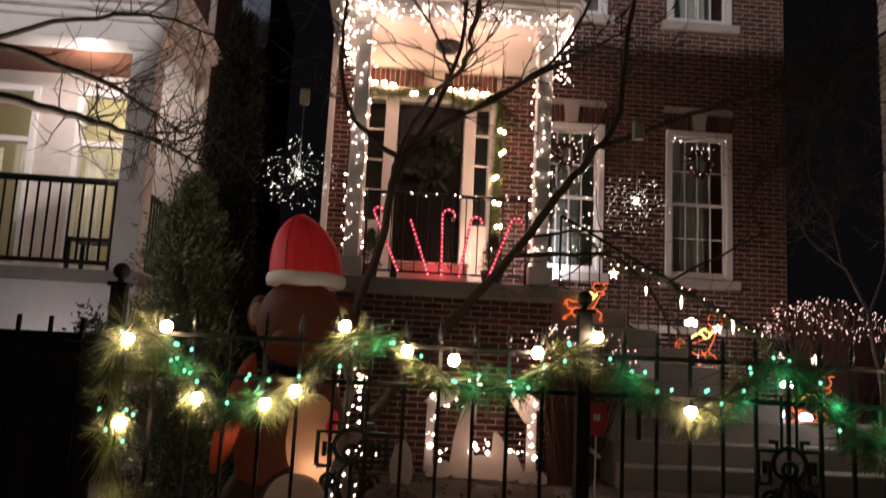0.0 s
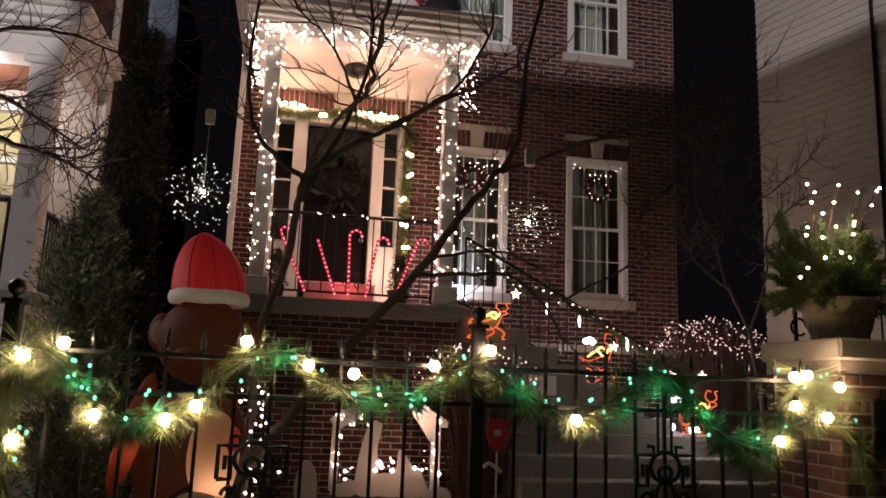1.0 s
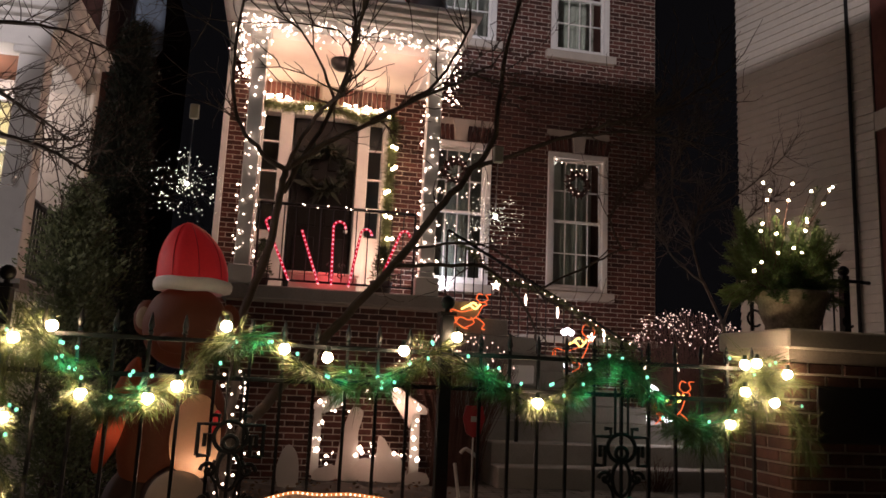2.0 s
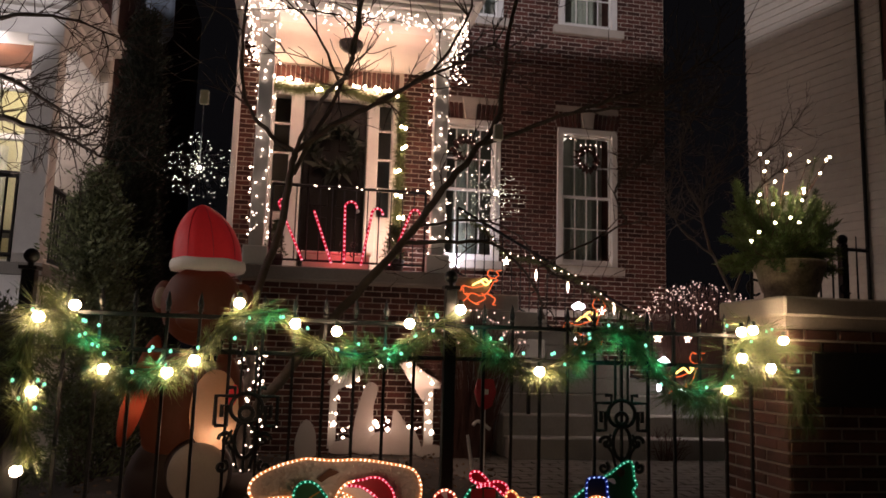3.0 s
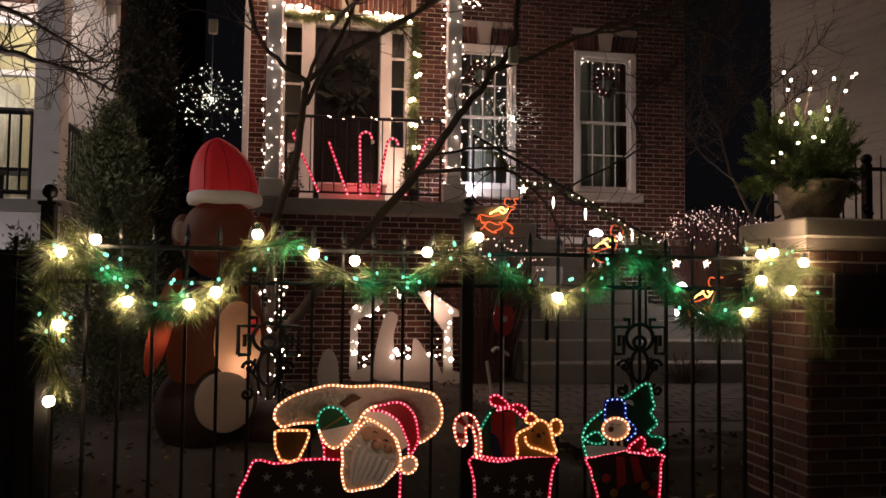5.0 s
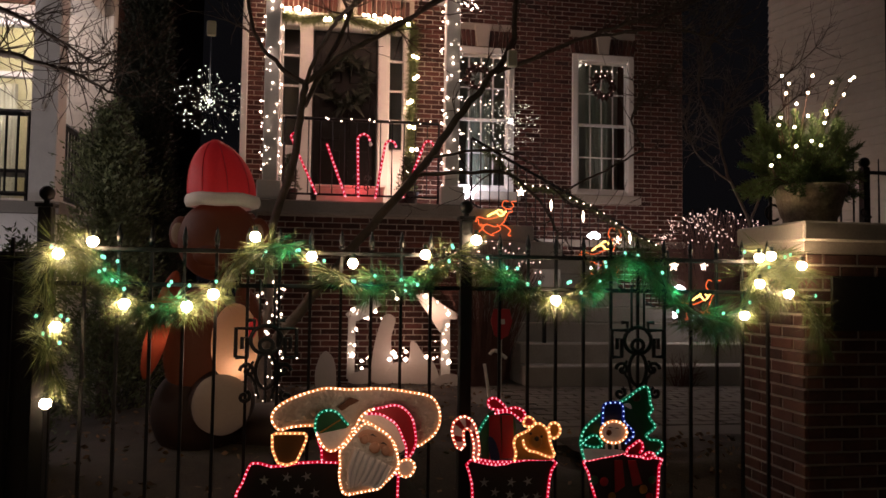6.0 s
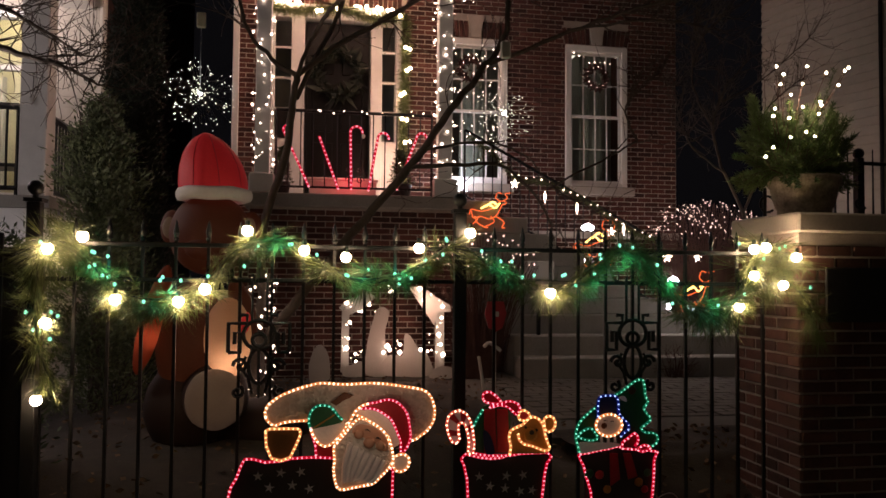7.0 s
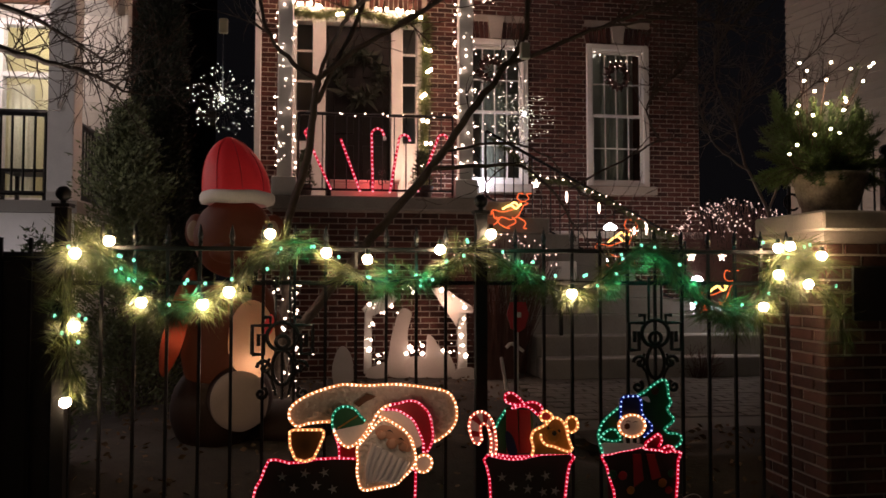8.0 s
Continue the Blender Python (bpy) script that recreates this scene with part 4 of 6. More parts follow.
# ---- hanging starburst lights ----
def starburst(at, r, box_at, label):
    t = thing("starburst_light", at, label, "decoration", "starburst lights")
    rays, ends = bmesh.new(), []
    rs = random.Random(int(at[0] * 100))
    for k in range(118):
        d = Vector((rs.gauss(0, 1), rs.gauss(0, 1), rs.gauss(0, 1))).normalized()
        L_ = r * rs.uniform(.62, 1.0)
        tip = Vector(at) + d * L_ + Vector((0, 0, -.012 * r / .2))
        tube(rays, [Vector(at), Vector(at) + d * L_ * .5, tip], .0004, sides=3)
        ends.append(tuple(tip))
        if rs.random() < .5:
            ends.append(tuple(Vector(at) + d * L_ * rs.uniform(.15, .6)))
    tagged(part("wire_mass", rays, COPPER, t), kind="stuff")
    dots("led_spray", ends, .0026 * (r / .225) ** .9, LIT_COOL, t, vary=.5)
    dots("core_leds", [tuple(Vector(at) + Vector((rs.gauss(0, .012), rs.gauss(0, .012), rs.gauss(0, .012)))) for _ in range(14)], .004, LIT_COOL, t)
    b = bmesh.new()
    ball(b, at, .011)
    part("core", b, LIT_WHITE, t)
    b = bmesh.new()
    tube(b, [at, box_at], .002, sides=4)
    part("cord", b, SILVER, t)
    part("battery_box", boxes((box_at[0] - .026, box_at[0] + .026, box_at[1] - .014, box_at[1] + .014, box_at[2], box_at[2] + .09), bevel=.006), PLASTIC, t, "pale plastic battery box")


starburst((-1.40, .75, 2.48), .225, (-1.40, .75, 2.87), "white starburst light hanging from a branch by a cord")
starburst((.235, .02, 2.285), .165, (.24, .02, 2.575), "white starburst light hanging beside the window")


# ---- inflatable bear with a red cap ----
by = 1.45


def puff(name, material, parent, label, *shapes):
    """One air-filled piece made of rounded bodies: (centre, radius, scale, lean)."""
    bm = bmesh.new()
    for at, r, scale, lean in shapes:
        ball(bm, at, r, 28, 20, scale, 0, Matrix.Rotation(lean, 4, "Y"))
    for v in bm.verts:
        v.co += v.normal * .006 * noise.noise(v.co * 9)
    return part(name, bm, material, parent, label, True)


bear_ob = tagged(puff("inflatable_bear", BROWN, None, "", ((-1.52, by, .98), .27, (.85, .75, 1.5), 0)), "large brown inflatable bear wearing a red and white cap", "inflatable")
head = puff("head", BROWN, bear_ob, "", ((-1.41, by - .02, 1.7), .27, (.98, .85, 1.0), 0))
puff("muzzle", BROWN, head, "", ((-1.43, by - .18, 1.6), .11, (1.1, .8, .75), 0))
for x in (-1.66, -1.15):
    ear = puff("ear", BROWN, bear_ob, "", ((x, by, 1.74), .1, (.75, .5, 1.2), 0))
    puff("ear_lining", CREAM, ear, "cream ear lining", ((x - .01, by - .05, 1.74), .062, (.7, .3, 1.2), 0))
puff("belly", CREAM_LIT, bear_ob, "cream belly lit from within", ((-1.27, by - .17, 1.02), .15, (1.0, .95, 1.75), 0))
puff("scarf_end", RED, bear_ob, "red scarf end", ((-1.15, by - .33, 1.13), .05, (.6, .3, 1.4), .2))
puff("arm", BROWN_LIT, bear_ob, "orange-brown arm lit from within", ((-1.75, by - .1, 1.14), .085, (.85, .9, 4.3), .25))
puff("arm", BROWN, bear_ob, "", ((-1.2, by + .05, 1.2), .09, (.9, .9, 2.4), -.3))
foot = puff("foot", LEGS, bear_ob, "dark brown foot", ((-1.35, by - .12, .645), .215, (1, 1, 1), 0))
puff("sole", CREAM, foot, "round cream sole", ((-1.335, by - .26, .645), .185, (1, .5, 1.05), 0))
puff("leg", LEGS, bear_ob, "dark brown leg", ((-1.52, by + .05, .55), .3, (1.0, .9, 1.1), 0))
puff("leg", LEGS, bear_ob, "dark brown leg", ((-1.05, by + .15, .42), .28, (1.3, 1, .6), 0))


def cap_point(q, t, grow=0.0):
    """Point on the leaning cap: q from rim to tip, t round it."""
    rad = (.222 + grow) * max(0.02, 1 - q ** 2.3) ** .62
    crease = 1 + .022 * math.cos(t * 7) * (1 - q)
    return (-1.397 - .05 * q ** 1.5 + rad * crease * math.cos(t), by - .04 + rad * crease * .92 * math.sin(t), 2.0 + .372 * q)


bm = bmesh.new()
seg, rings = 42, []
for q in (0, .12, .25, .4, .55, .7, .82, .91, .97, 1.0):
    rings.append([bm.verts.new(cap_point(q, 2 * math.pi * s / seg)) for s in range(seg)])
for A, B in zip(rings, rings[1:]):
    for s in range(seg):
        bm.faces.new((A[s], A[(s + 1) % seg], B[(s + 1) % seg], B[s]))
bm.faces.new(rings[-1])
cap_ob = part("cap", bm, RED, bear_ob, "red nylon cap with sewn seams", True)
for t0 in (3.5, 4.25, 5.0, 5.75):
    bm = bmesh.new()
    tube(bm, [cap_point(q, t0, .001) for q in np.linspace(.02, .93, 14)], .0025, sides=5)
    part("seam", bm, REDP, cap_ob)
bm = bmesh.new()
rings = []
for dr, z in ((-.02, 1.915), (.012, 1.92), (.024, 1.945), (.024, 1.975), (.012, 1.998), (-.02, 2.004)):
    rings.append([bm.verts.new((-1.39 + (.222 + dr + .003 * math.sin(11 * t)) * math.cos(t), by - .04 + (.205 + dr) * math.sin(t), z + .004 * math.sin(5 * t))) for t in (2 * math.pi * s / seg for s in range(seg))])
for A, B in zip(rings, rings[1:]):
    for s in range(seg):
        bm.faces.new((A[s], A[(s + 1) % seg], B[(s + 1) % seg], B[s]))
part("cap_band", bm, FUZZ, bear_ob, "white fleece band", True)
lamp("inflatable_inner_glow", (-1.25, by - .22, .9), .8, (1.0, 0.72, 0.5), 0.03)
lamp("inflatable_inner_glow", (-1.78, by - .1, 1.05), .35, (1.0, 0.6, 0.4), 0.03)


# ---- rope-light figures in front of the fence ----
def plate(bm, pts, y, thick=.012, index=0):
    vs = [bm.verts.new((x, y, z)) for x, z in pts]
    f = bm.faces.new(vs)
    f.material_index = index
    r = bmesh.ops.extrude_face_region(bm, geom=[f])
    for v in [g for g in r["geom"] if isinstance(g, bmesh.types.BMVert)]:
        v.co.y += thick
    bmesh.ops.recalc_face_normals(bm, faces=bm.faces)


def figure(parent, name, ctrl, y, face, glow, dot, label="", closed=True, smooth=True, step=.0205, r=.0068, fill=True):
    """One outlined shape: sheet, rope tube on its edge, lamps in the rope."""
    line = [tuple(p) for p in (spline(ctrl, 6, closed) if smooth else ctrl)]
    o = None
    if fill:
        bm = bmesh.new()
        plate(bm, line, y)
        o = part(name, bm, face, parent, label)
    bm = bmesh.new()
    tube(bm, [(x, y - .006, z) for x, z in even(line, .012, closed)], r, sides=6, closed=closed)
    o2 = part("rope_light" if fill else name, bm, glow, o or parent)
    dots("rope_lamps", [(x, y - .011, z) for x, z in even(line, step, closed)], r * .8, dot, o2, vary=.2)
    return o or o2


def stake(parent, x, y, z1):
    bm = bmesh.new()
    tube(bm, [(x, y, 0), (x, y, z1)], .006, sides=5)
    part("stake", bm, IRON, parent)


Y1 = -.3
def sheet(parent, name, ctrl, y, material, label="", thick=.006, smooth=True):
    """A cut sheet without a rope edge."""
    bm = bmesh.new()
    plate(bm, [tuple(p) for p in (spline(ctrl, 5, True) if smooth else ctrl)], y, thick)
    return part(name, bm, material, parent, label)


def rope(parent, name, ctrl, y, glow, dot, step=.0205, r=.0068):
    return figure(parent, name, ctrl, y, None, glow, dot, closed=False, step=step, r=r, fill=False)


def bead(parent, name, x, z, y, r, material, flat=.5):
    bm = bmesh.new()
    ball(bm, (x, y, z), r, 12, 8, (1, flat, 1))
    return part(name, bm, material, parent, smooth=True)


def stars(parent, spots, y):
    for k, (cx, cz) in enumerate(spots):
        a = .3 * math.sin(k * 2.3)
        bm = bmesh.new()
        plate(bm, [(cx + (.024 if i % 2 == 0 else .008) * math.sin(i * math.pi / 5 + a), cz + (.024 if i % 2 == 0 else .008) * math.cos(i * math.pi / 5 + a)) for i in range(10)], y, .003)
        part("star", bm, SILVER, parent, "small silver star")


eng = thing("engine_light_figure", (-.6, Y1, 0), "rope-light train engine figure with bearded driver shape and smoke", "light figure", "rope-light train")
figure(eng, "smoke_puff", [(-0.939, 0.791), (-0.934, 0.834), (-0.894, 0.871), (-0.829, 0.903), (-0.743, 0.929), (-0.687, 0.938), (-0.589, 0.931), (-0.446, 0.934), (-0.301, 0.915), (-0.222, 0.898), (-0.187, 0.868), (-0.169, 0.816), (-0.171, 0.763), (-0.195, 0.72), (-0.235, 0.687), (-0.288, 0.668), (-0.458, 0.706), (-0.614, 0.757), (-0.767, 0.769), (-0.856, 0.763), (-0.906, 0.752)], Y1 + .03, FOIL, LIT_AMBERROPE, LIT_DOT, "crinkled white sheet with amber rope edge")
figure(eng, "engine_body", [(-1.103, 0.263), (-1.093, 0.449), (-1.083, 0.486), (-1.061, 0.523), (-1.044, 0.572), (-1.027, 0.607), (-0.992, 0.608), (-0.937, 0.591), (-0.867, 0.594), (-0.817, 0.605), (-0.728, 0.607), (-0.644, 0.602), (-0.484, 0.579), (-0.362, 0.541), (-0.364, 0.446), (-0.372, 0.228)], Y1 + .015, DARKP, LIT_REDROPE, LIT_PINK, "dark sheet with red rope edge", closed=False, smooth=False)
figure(eng, "lamp_shape", [(-0.936, 0.733), (-0.919, 0.742), (-0.856, 0.741), (-0.787, 0.739), (-0.782, 0.716), (-0.802, 0.665), (-0.827, 0.613), (-0.867, 0.599), (-0.91, 0.611), (-0.933, 0.669)], Y1, GOLDDARK, LIT_AMBERROPE, LIT_YELLOWDOT, smooth=False)
sheet(eng, "coat_sleeve", [(-.737, .74), (-.716, .663), (-.713, .61), (-.634, .60), (-.63, .66), (-.68, .70)], Y1 + .008, REDP, "dark red sheet", smooth=False)
rope(eng, "sleeve_edge", [(-0.737, 0.74), (-0.729, 0.701), (-0.716, 0.663), (-0.713, 0.617)], Y1 + .004, LIT_REDROPE, LIT_PINK)
sheet(eng, "green_mitten", [(-0.742, 0.735), (-0.747, 0.778), (-0.737, 0.816), (-0.712, 0.839), (-0.678, 0.843), (-0.645, 0.83), (-0.614, 0.793), (-0.593, 0.772), (-0.645, 0.737), (-0.701, 0.703)], Y1 - .006, GREENP)
rope(eng, "mitten_edge", [(-0.742, 0.745), (-0.747, 0.778), (-0.737, 0.816), (-0.712, 0.839), (-0.678, 0.843), (-0.645, 0.83), (-0.614, 0.793), (-0.593, 0.774)], Y1 - .008, LIT_GREENROPE, LIT_GREENDOT)
sheet(eng, "mitten_seam", [(-.725, .745), (-.72, .741), (-.625, .80), (-.628, .805)], Y1 - .011, GOLDP, smooth=False, thick=.004)
figure(eng, "cuff", [(-0.737, 0.735), (-0.716, 0.693), (-0.685, 0.664), (-0.652, 0.666), (-0.614, 0.701), (-0.583, 0.743), (-0.575, 0.766)], Y1 - .014, FUZZ, LIT_AMBERROPE, LIT_DOT, closed=False)
sheet(eng, "arm", [(-0.648, 0.85), (-0.589, 0.895), (-0.547, 0.881), (-0.563, 0.869), (-0.589, 0.859), (-0.625, 0.834)], Y1 + .018, ORANGE_WOOD, smooth=False)
figure(eng, "red_cap", [(-0.511, 0.826), (-0.485, 0.846), (-0.443, 0.853), (-0.401, 0.863), (-0.359, 0.857), (-0.322, 0.827), (-0.301, 0.793), (-0.291, 0.748), (-0.285, 0.702), (-0.291, 0.668), (-0.307, 0.637), (-0.328, 0.617), (-0.33, 0.669), (-0.343, 0.703), (-0.359, 0.742), (-0.38, 0.777), (-0.412, 0.801), (-0.446, 0.82), (-0.485, 0.826)], Y1 - .01, REDP, LIT_REDROPE, LIT_PINK, step=.019)
sheet(eng, "cap_trim", [(-0.521, 0.821), (-0.485, 0.826), (-0.446, 0.82), (-0.412, 0.801), (-0.38, 0.777), (-0.359, 0.742), (-0.343, 0.703), (-0.33, 0.669), (-0.359, 0.647), (-0.372, 0.657), (-0.388, 0.699), (-0.419, 0.731), (-0.459, 0.758), (-0.498, 0.78), (-0.531, 0.791)], Y1 - .016, FUZZ, "white fleece trim")
rope(eng, "trim_edge", [(-0.614, 0.696), (-0.588, 0.736), (-0.562, 0.774), (-0.542, 0.812), (-0.511, 0.839), (-0.48, 0.849)], Y1 - .02, LIT_AMBERROPE, LIT_DOT)
rope(eng, "trim_edge", [(x - .012, z + .012) for x, z in [(-0.372, 0.657), (-0.388, 0.699), (-0.419, 0.731), (-0.459, 0.758), (-0.498, 0.78), (-0.531, 0.791)]], Y1 - .036, LIT_AMBERROPE, LIT_DOT)
figure(eng, "white_beard", [(-0.634, 0.66), (-0.631, 0.596), (-0.634, 0.558), (-0.626, 0.507), (-0.613, 0.476), (-0.587, 0.47), (-0.548, 0.476), (-0.497, 0.484), (-0.453, 0.493), (-0.427, 0.518), (-0.401, 0.542), (-0.375, 0.575), (-0.367, 0.606), (-0.372, 0.639), (-0.385, 0.691), (-0.419, 0.731), (-0.459, 0.758), (-0.498, 0.78), (-0.531, 0.781), (-0.562, 0.748), (-0.593, 0.71), (-0.614, 0.685)], Y1 - .03, FOIL, LIT_AMBERROPE, LIT_DOT, step=.018)
figure(eng, "pompom", [(-0.367, 0.601), (-0.341, 0.618), (-0.312, 0.617), (-0.293, 0.593), (-0.301, 0.56), (-0.327, 0.542), (-0.354, 0.548), (-0.367, 0.57)], Y1 - .034, FUZZ, LIT_AMBERROPE, LIT_DOT)
sheet(eng, "face", [(-0.552, 0.722), (-0.531, 0.755), (-0.485, 0.754), (-0.438, 0.732), (-0.401, 0.692), (-0.39, 0.64), (-0.427, 0.641), (-0.458, 0.681), (-0.49, 0.694)], Y1 - .036, SKIN, "tan vinyl face", thick=.005)
bead(eng, "nose", -.477, .676, Y1 - .042, .026, SKIN)
for x, z in ((-.523, .715), (-.425, .66)):
    bead(eng, "cheek", x, z, Y1 - .04, .022, SKIN, .4)
for x, z in ((-.485, .73), (-.435, .692)):
    sheet(eng, "eye", [(x - .014, z + .003), (x, z + .008), (x + .014, z - .006), (x, z + .001)], Y1 - .042, DARKP, thick=.004)
for k in range(7):
    x0, z0 = -.56 + .026 * k, .675 - .014 * k
    bm = bmesh.new()
    tube(bm, [(a, Y1 - .034, b) for a, b in spline([(x0, z0), (x0 - .028 - .004 * k, z0 - .09), (x0 - .03 - .012 * k, .495 + .003 * k)], 6)], .013, .006, sides=7)
    part("beard_strand", bm, FUZZ, eng, smooth=True)
for x in (-.95, -.45):
    stake(eng, x, Y1 + .04, .6)
stars(eng, [(-0.967, 0.53), (-0.867, 0.541), (-0.779, 0.543), (-0.917, 0.477), (-0.816, 0.484), (-0.74, 0.466)], Y1 + .009)

car = thing("gift_car_light_figure", (.2, Y1, 0), "rope-light train car with gift, candy cane and bear shape", "light figure", "rope-light train")
figure(car, "car_body", [(-0.001, 0.224), (-0.014, 0.484), (-0.03, 0.55), (-0.043, 0.577), (-0.022, 0.6), (0.046, 0.582), (0.1, 0.575), (0.154, 0.578), (0.196, 0.593), (0.292, 0.595), (0.375, 0.595), (0.397, 0.576), (0.374, 0.544), (0.363, 0.497), (0.354, 0.418), (0.331, 0.208)], Y1 + .015, DARKP, LIT_REDROPE, LIT_PINK, "dark sheet with red rope edge", closed=False, smooth=False)
rope(car, "lip_edge", [(-0.014, 0.613), (0.073, 0.594), (0.182, 0.59), (0.237, 0.597)], Y1 + .004, LIT_REDROPE, LIT_PINK)
sheet(car, "gift", [(0.019, 0.751), (0.041, 0.784), (0.06, 0.818), (0.087, 0.828), (0.183, 0.807), (0.196, 0.754), (0.182, 0.601), (0.019, 0.606)], Y1 + .006, GREENP, "dark green gift box", smooth=False)
rope(car, "gift_edge", [(0.014, 0.735), (0.03, 0.766), (0.057, 0.808)], Y1, LIT_GREENROPE, LIT_GREENDOT)
for o in (0, .062):
    sheet(car, "ribbon", [(x + o, z) for x, z in [(0.063, 0.807), (0.117, 0.806), (0.127, 0.603), (0.067, 0.605)]], Y1 + .001, REDP, smooth=False, thick=.004)
sheet(car, "drum", [(0.06, 0.705), (0.087, 0.696), (0.106, 0.651), (0.114, 0.603), (0.073, 0.605)], Y1 - .006, NAVYP)
figure(car, "bow", [(0.055, 0.86), (0.058, 0.884), (0.085, 0.891), (0.112, 0.875), (0.134, 0.853), (0.145, 0.837), (0.123, 0.832), (0.087, 0.839), (0.066, 0.844)], Y1 - .008, REDP, LIT_REDROPE, LIT_PINK)
figure(car, "bow", [(0.145, 0.837), (0.169, 0.845), (0.197, 0.844), (0.224, 0.83), (0.232, 0.809), (0.216, 0.783), (0.197, 0.799), (0.169, 0.821), (0.128, 0.827), (0.087, 0.817), (0.106, 0.833)], Y1 - .012, REDP, LIT_REDROPE, LIT_PINK)
sheet(car, "bear_shape", [(0.182, 0.601), (0.188, 0.635), (0.179, 0.675), (0.188, 0.709), (0.215, 0.724), (0.248, 0.739), (0.276, 0.765), (0.304, 0.77), (0.331, 0.753), (0.348, 0.723), (0.356, 0.683), (0.37, 0.643), (0.378, 0.621), (0.358, 0.595)], Y1 - .012, GOLDP, "golden bear sheet", smooth=False)
rope(car, "bear_edge", [(0.182, 0.601), (0.188, 0.635), (0.179, 0.675), (0.188, 0.709), (0.215, 0.724), (0.248, 0.739), (0.276, 0.765), (0.304, 0.77), (0.331, 0.753), (0.348, 0.723), (0.356, 0.683), (0.37, 0.643), (0.378, 0.621), (0.358, 0.611), (0.32, 0.623), (0.286, 0.637), (0.253, 0.644), (0.229, 0.668), (0.223, 0.7)], Y1 - .016, LIT_AMBERROPE, LIT_YELLOWDOT)
figure(car, "bear_ear", [(0.351, 0.731), (0.351, 0.758), (0.37, 0.773), (0.395, 0.765), (0.406, 0.735), (0.395, 0.709), (0.373, 0.699), (0.356, 0.71)], Y1 - .014, GOLDP, LIT_AMBERROPE, LIT_YELLOWDOT)
figure(car, "bear_ear", [(0.229, 0.761), (0.227, 0.788), (0.246, 0.803), (0.271, 0.792), (0.282, 0.77), (0.26, 0.755)], Y1 - .014, REDP, LIT_AMBERROPE, LIT_YELLOWDOT)
bead(car, "muzzle", .284, .685, Y1 - .018, .034, GOLDP, .35)
bead(car, "button", .288, .70, Y1 - .03, .012, DARKP)
for x, z in ((.262, .722), (.315, .708)):
    bead(car, "button", x, z, Y1 - .018, .007, DARKP)
figure(car, "candy_cane", [(-0.073, 0.656), (-0.094, 0.665), (-0.11, 0.702), (-0.118, 0.744), (-0.11, 0.78), (-0.086, 0.803), (-0.054, 0.808), (-0.024, 0.791), (-0.005, 0.759), (0.008, 0.706), (0.014, 0.654), (0.008, 0.607), (-0.016, 0.607), (-0.011, 0.667), (-0.019, 0.707), (-0.029, 0.741), (-0.048, 0.752), (-0.062, 0.74), (-0.062, 0.708), (-0.056, 0.674)], Y1 - .01, FUZZ, LIT_ROSEROPE, LIT_DOT, "white cane shape with red stripes", smooth=False)
for quad in [[(-0.115, 0.723), (-0.062, 0.711), (-0.062, 0.69), (-0.107, 0.691)], [(-0.11, 0.775), (-0.088, 0.801), (-0.056, 0.755), (-0.064, 0.742)], [(-0.054, 0.808), (-0.019, 0.788), (-0.035, 0.749), (-0.048, 0.752)], [(0.0, 0.741), (0.008, 0.706), (-0.019, 0.707), (-0.027, 0.733)]]:
    sheet(car, "stripe", quad, Y1 - .015, REDP, smooth=False, thick=.003)
stars(car, [(0.045, 0.493), (0.176, 0.491), (0.258, 0.493), (0.097, 0.446), (0.17, 0.433), (0.244, 0.417), (0.302, 0.42)], Y1 + .009)
for x in (.02, .34):
    stake(car, x, Y1 + .04, .55)

car3 = thing("tree_car_light_figure", (.72, Y1, 0), "rope-light train car with green tree and snow figure shape", "light figure", "rope-light train")
figure(car3, "car_body", [(0.618, 0.195), (0.592, 0.409), (0.57, 0.476), (0.556, 0.53), (0.539, 0.558), (0.531, 0.582), (0.585, 0.588), (0.627, 0.598), (0.684, 0.604), (0.733, 0.616), (0.755, 0.604), (0.813, 0.597), (0.856, 0.598), (0.913, 0.586), (0.937, 0.585), (0.919, 0.545), (0.915, 0.45), (0.891, 0.182)], Y1 + .015, DARKP, LIT_REDROPE, LIT_PINK, "dark sheet with red rope edge", closed=False, smooth=False)
sheet(car3, "snow_lip", [(0.532, 0.638), (0.599, 0.639), (0.713, 0.633), (0.733, 0.618), (0.627, 0.6), (0.537, 0.59)], Y1 - .002, FUZZ, "white fleece edge")
sheet(car3, "tree_shape", [(0.52, 0.598), (0.515, 0.673), (0.544, 0.75), (0.629, 0.824), (0.701, 0.862), (0.773, 0.902), (0.851, 0.936), (0.868, 0.859), (0.882, 0.826), (0.861, 0.799), (0.895, 0.744), (0.851, 0.704), (0.929, 0.661), (0.899, 0.613), (0.733, 0.613), (0.531, 0.598)], Y1 + .008, GREENP, "dark green tree sheet", smooth=False)
rope(car3, "tree_edge", [(0.531, 0.598), (0.52, 0.638), (0.512, 0.673), (0.521, 0.713), (0.544, 0.75), (0.584, 0.784), (0.618, 0.81)], Y1 + .004, LIT_GREENROPE, LIT_GREENDOT, .022)
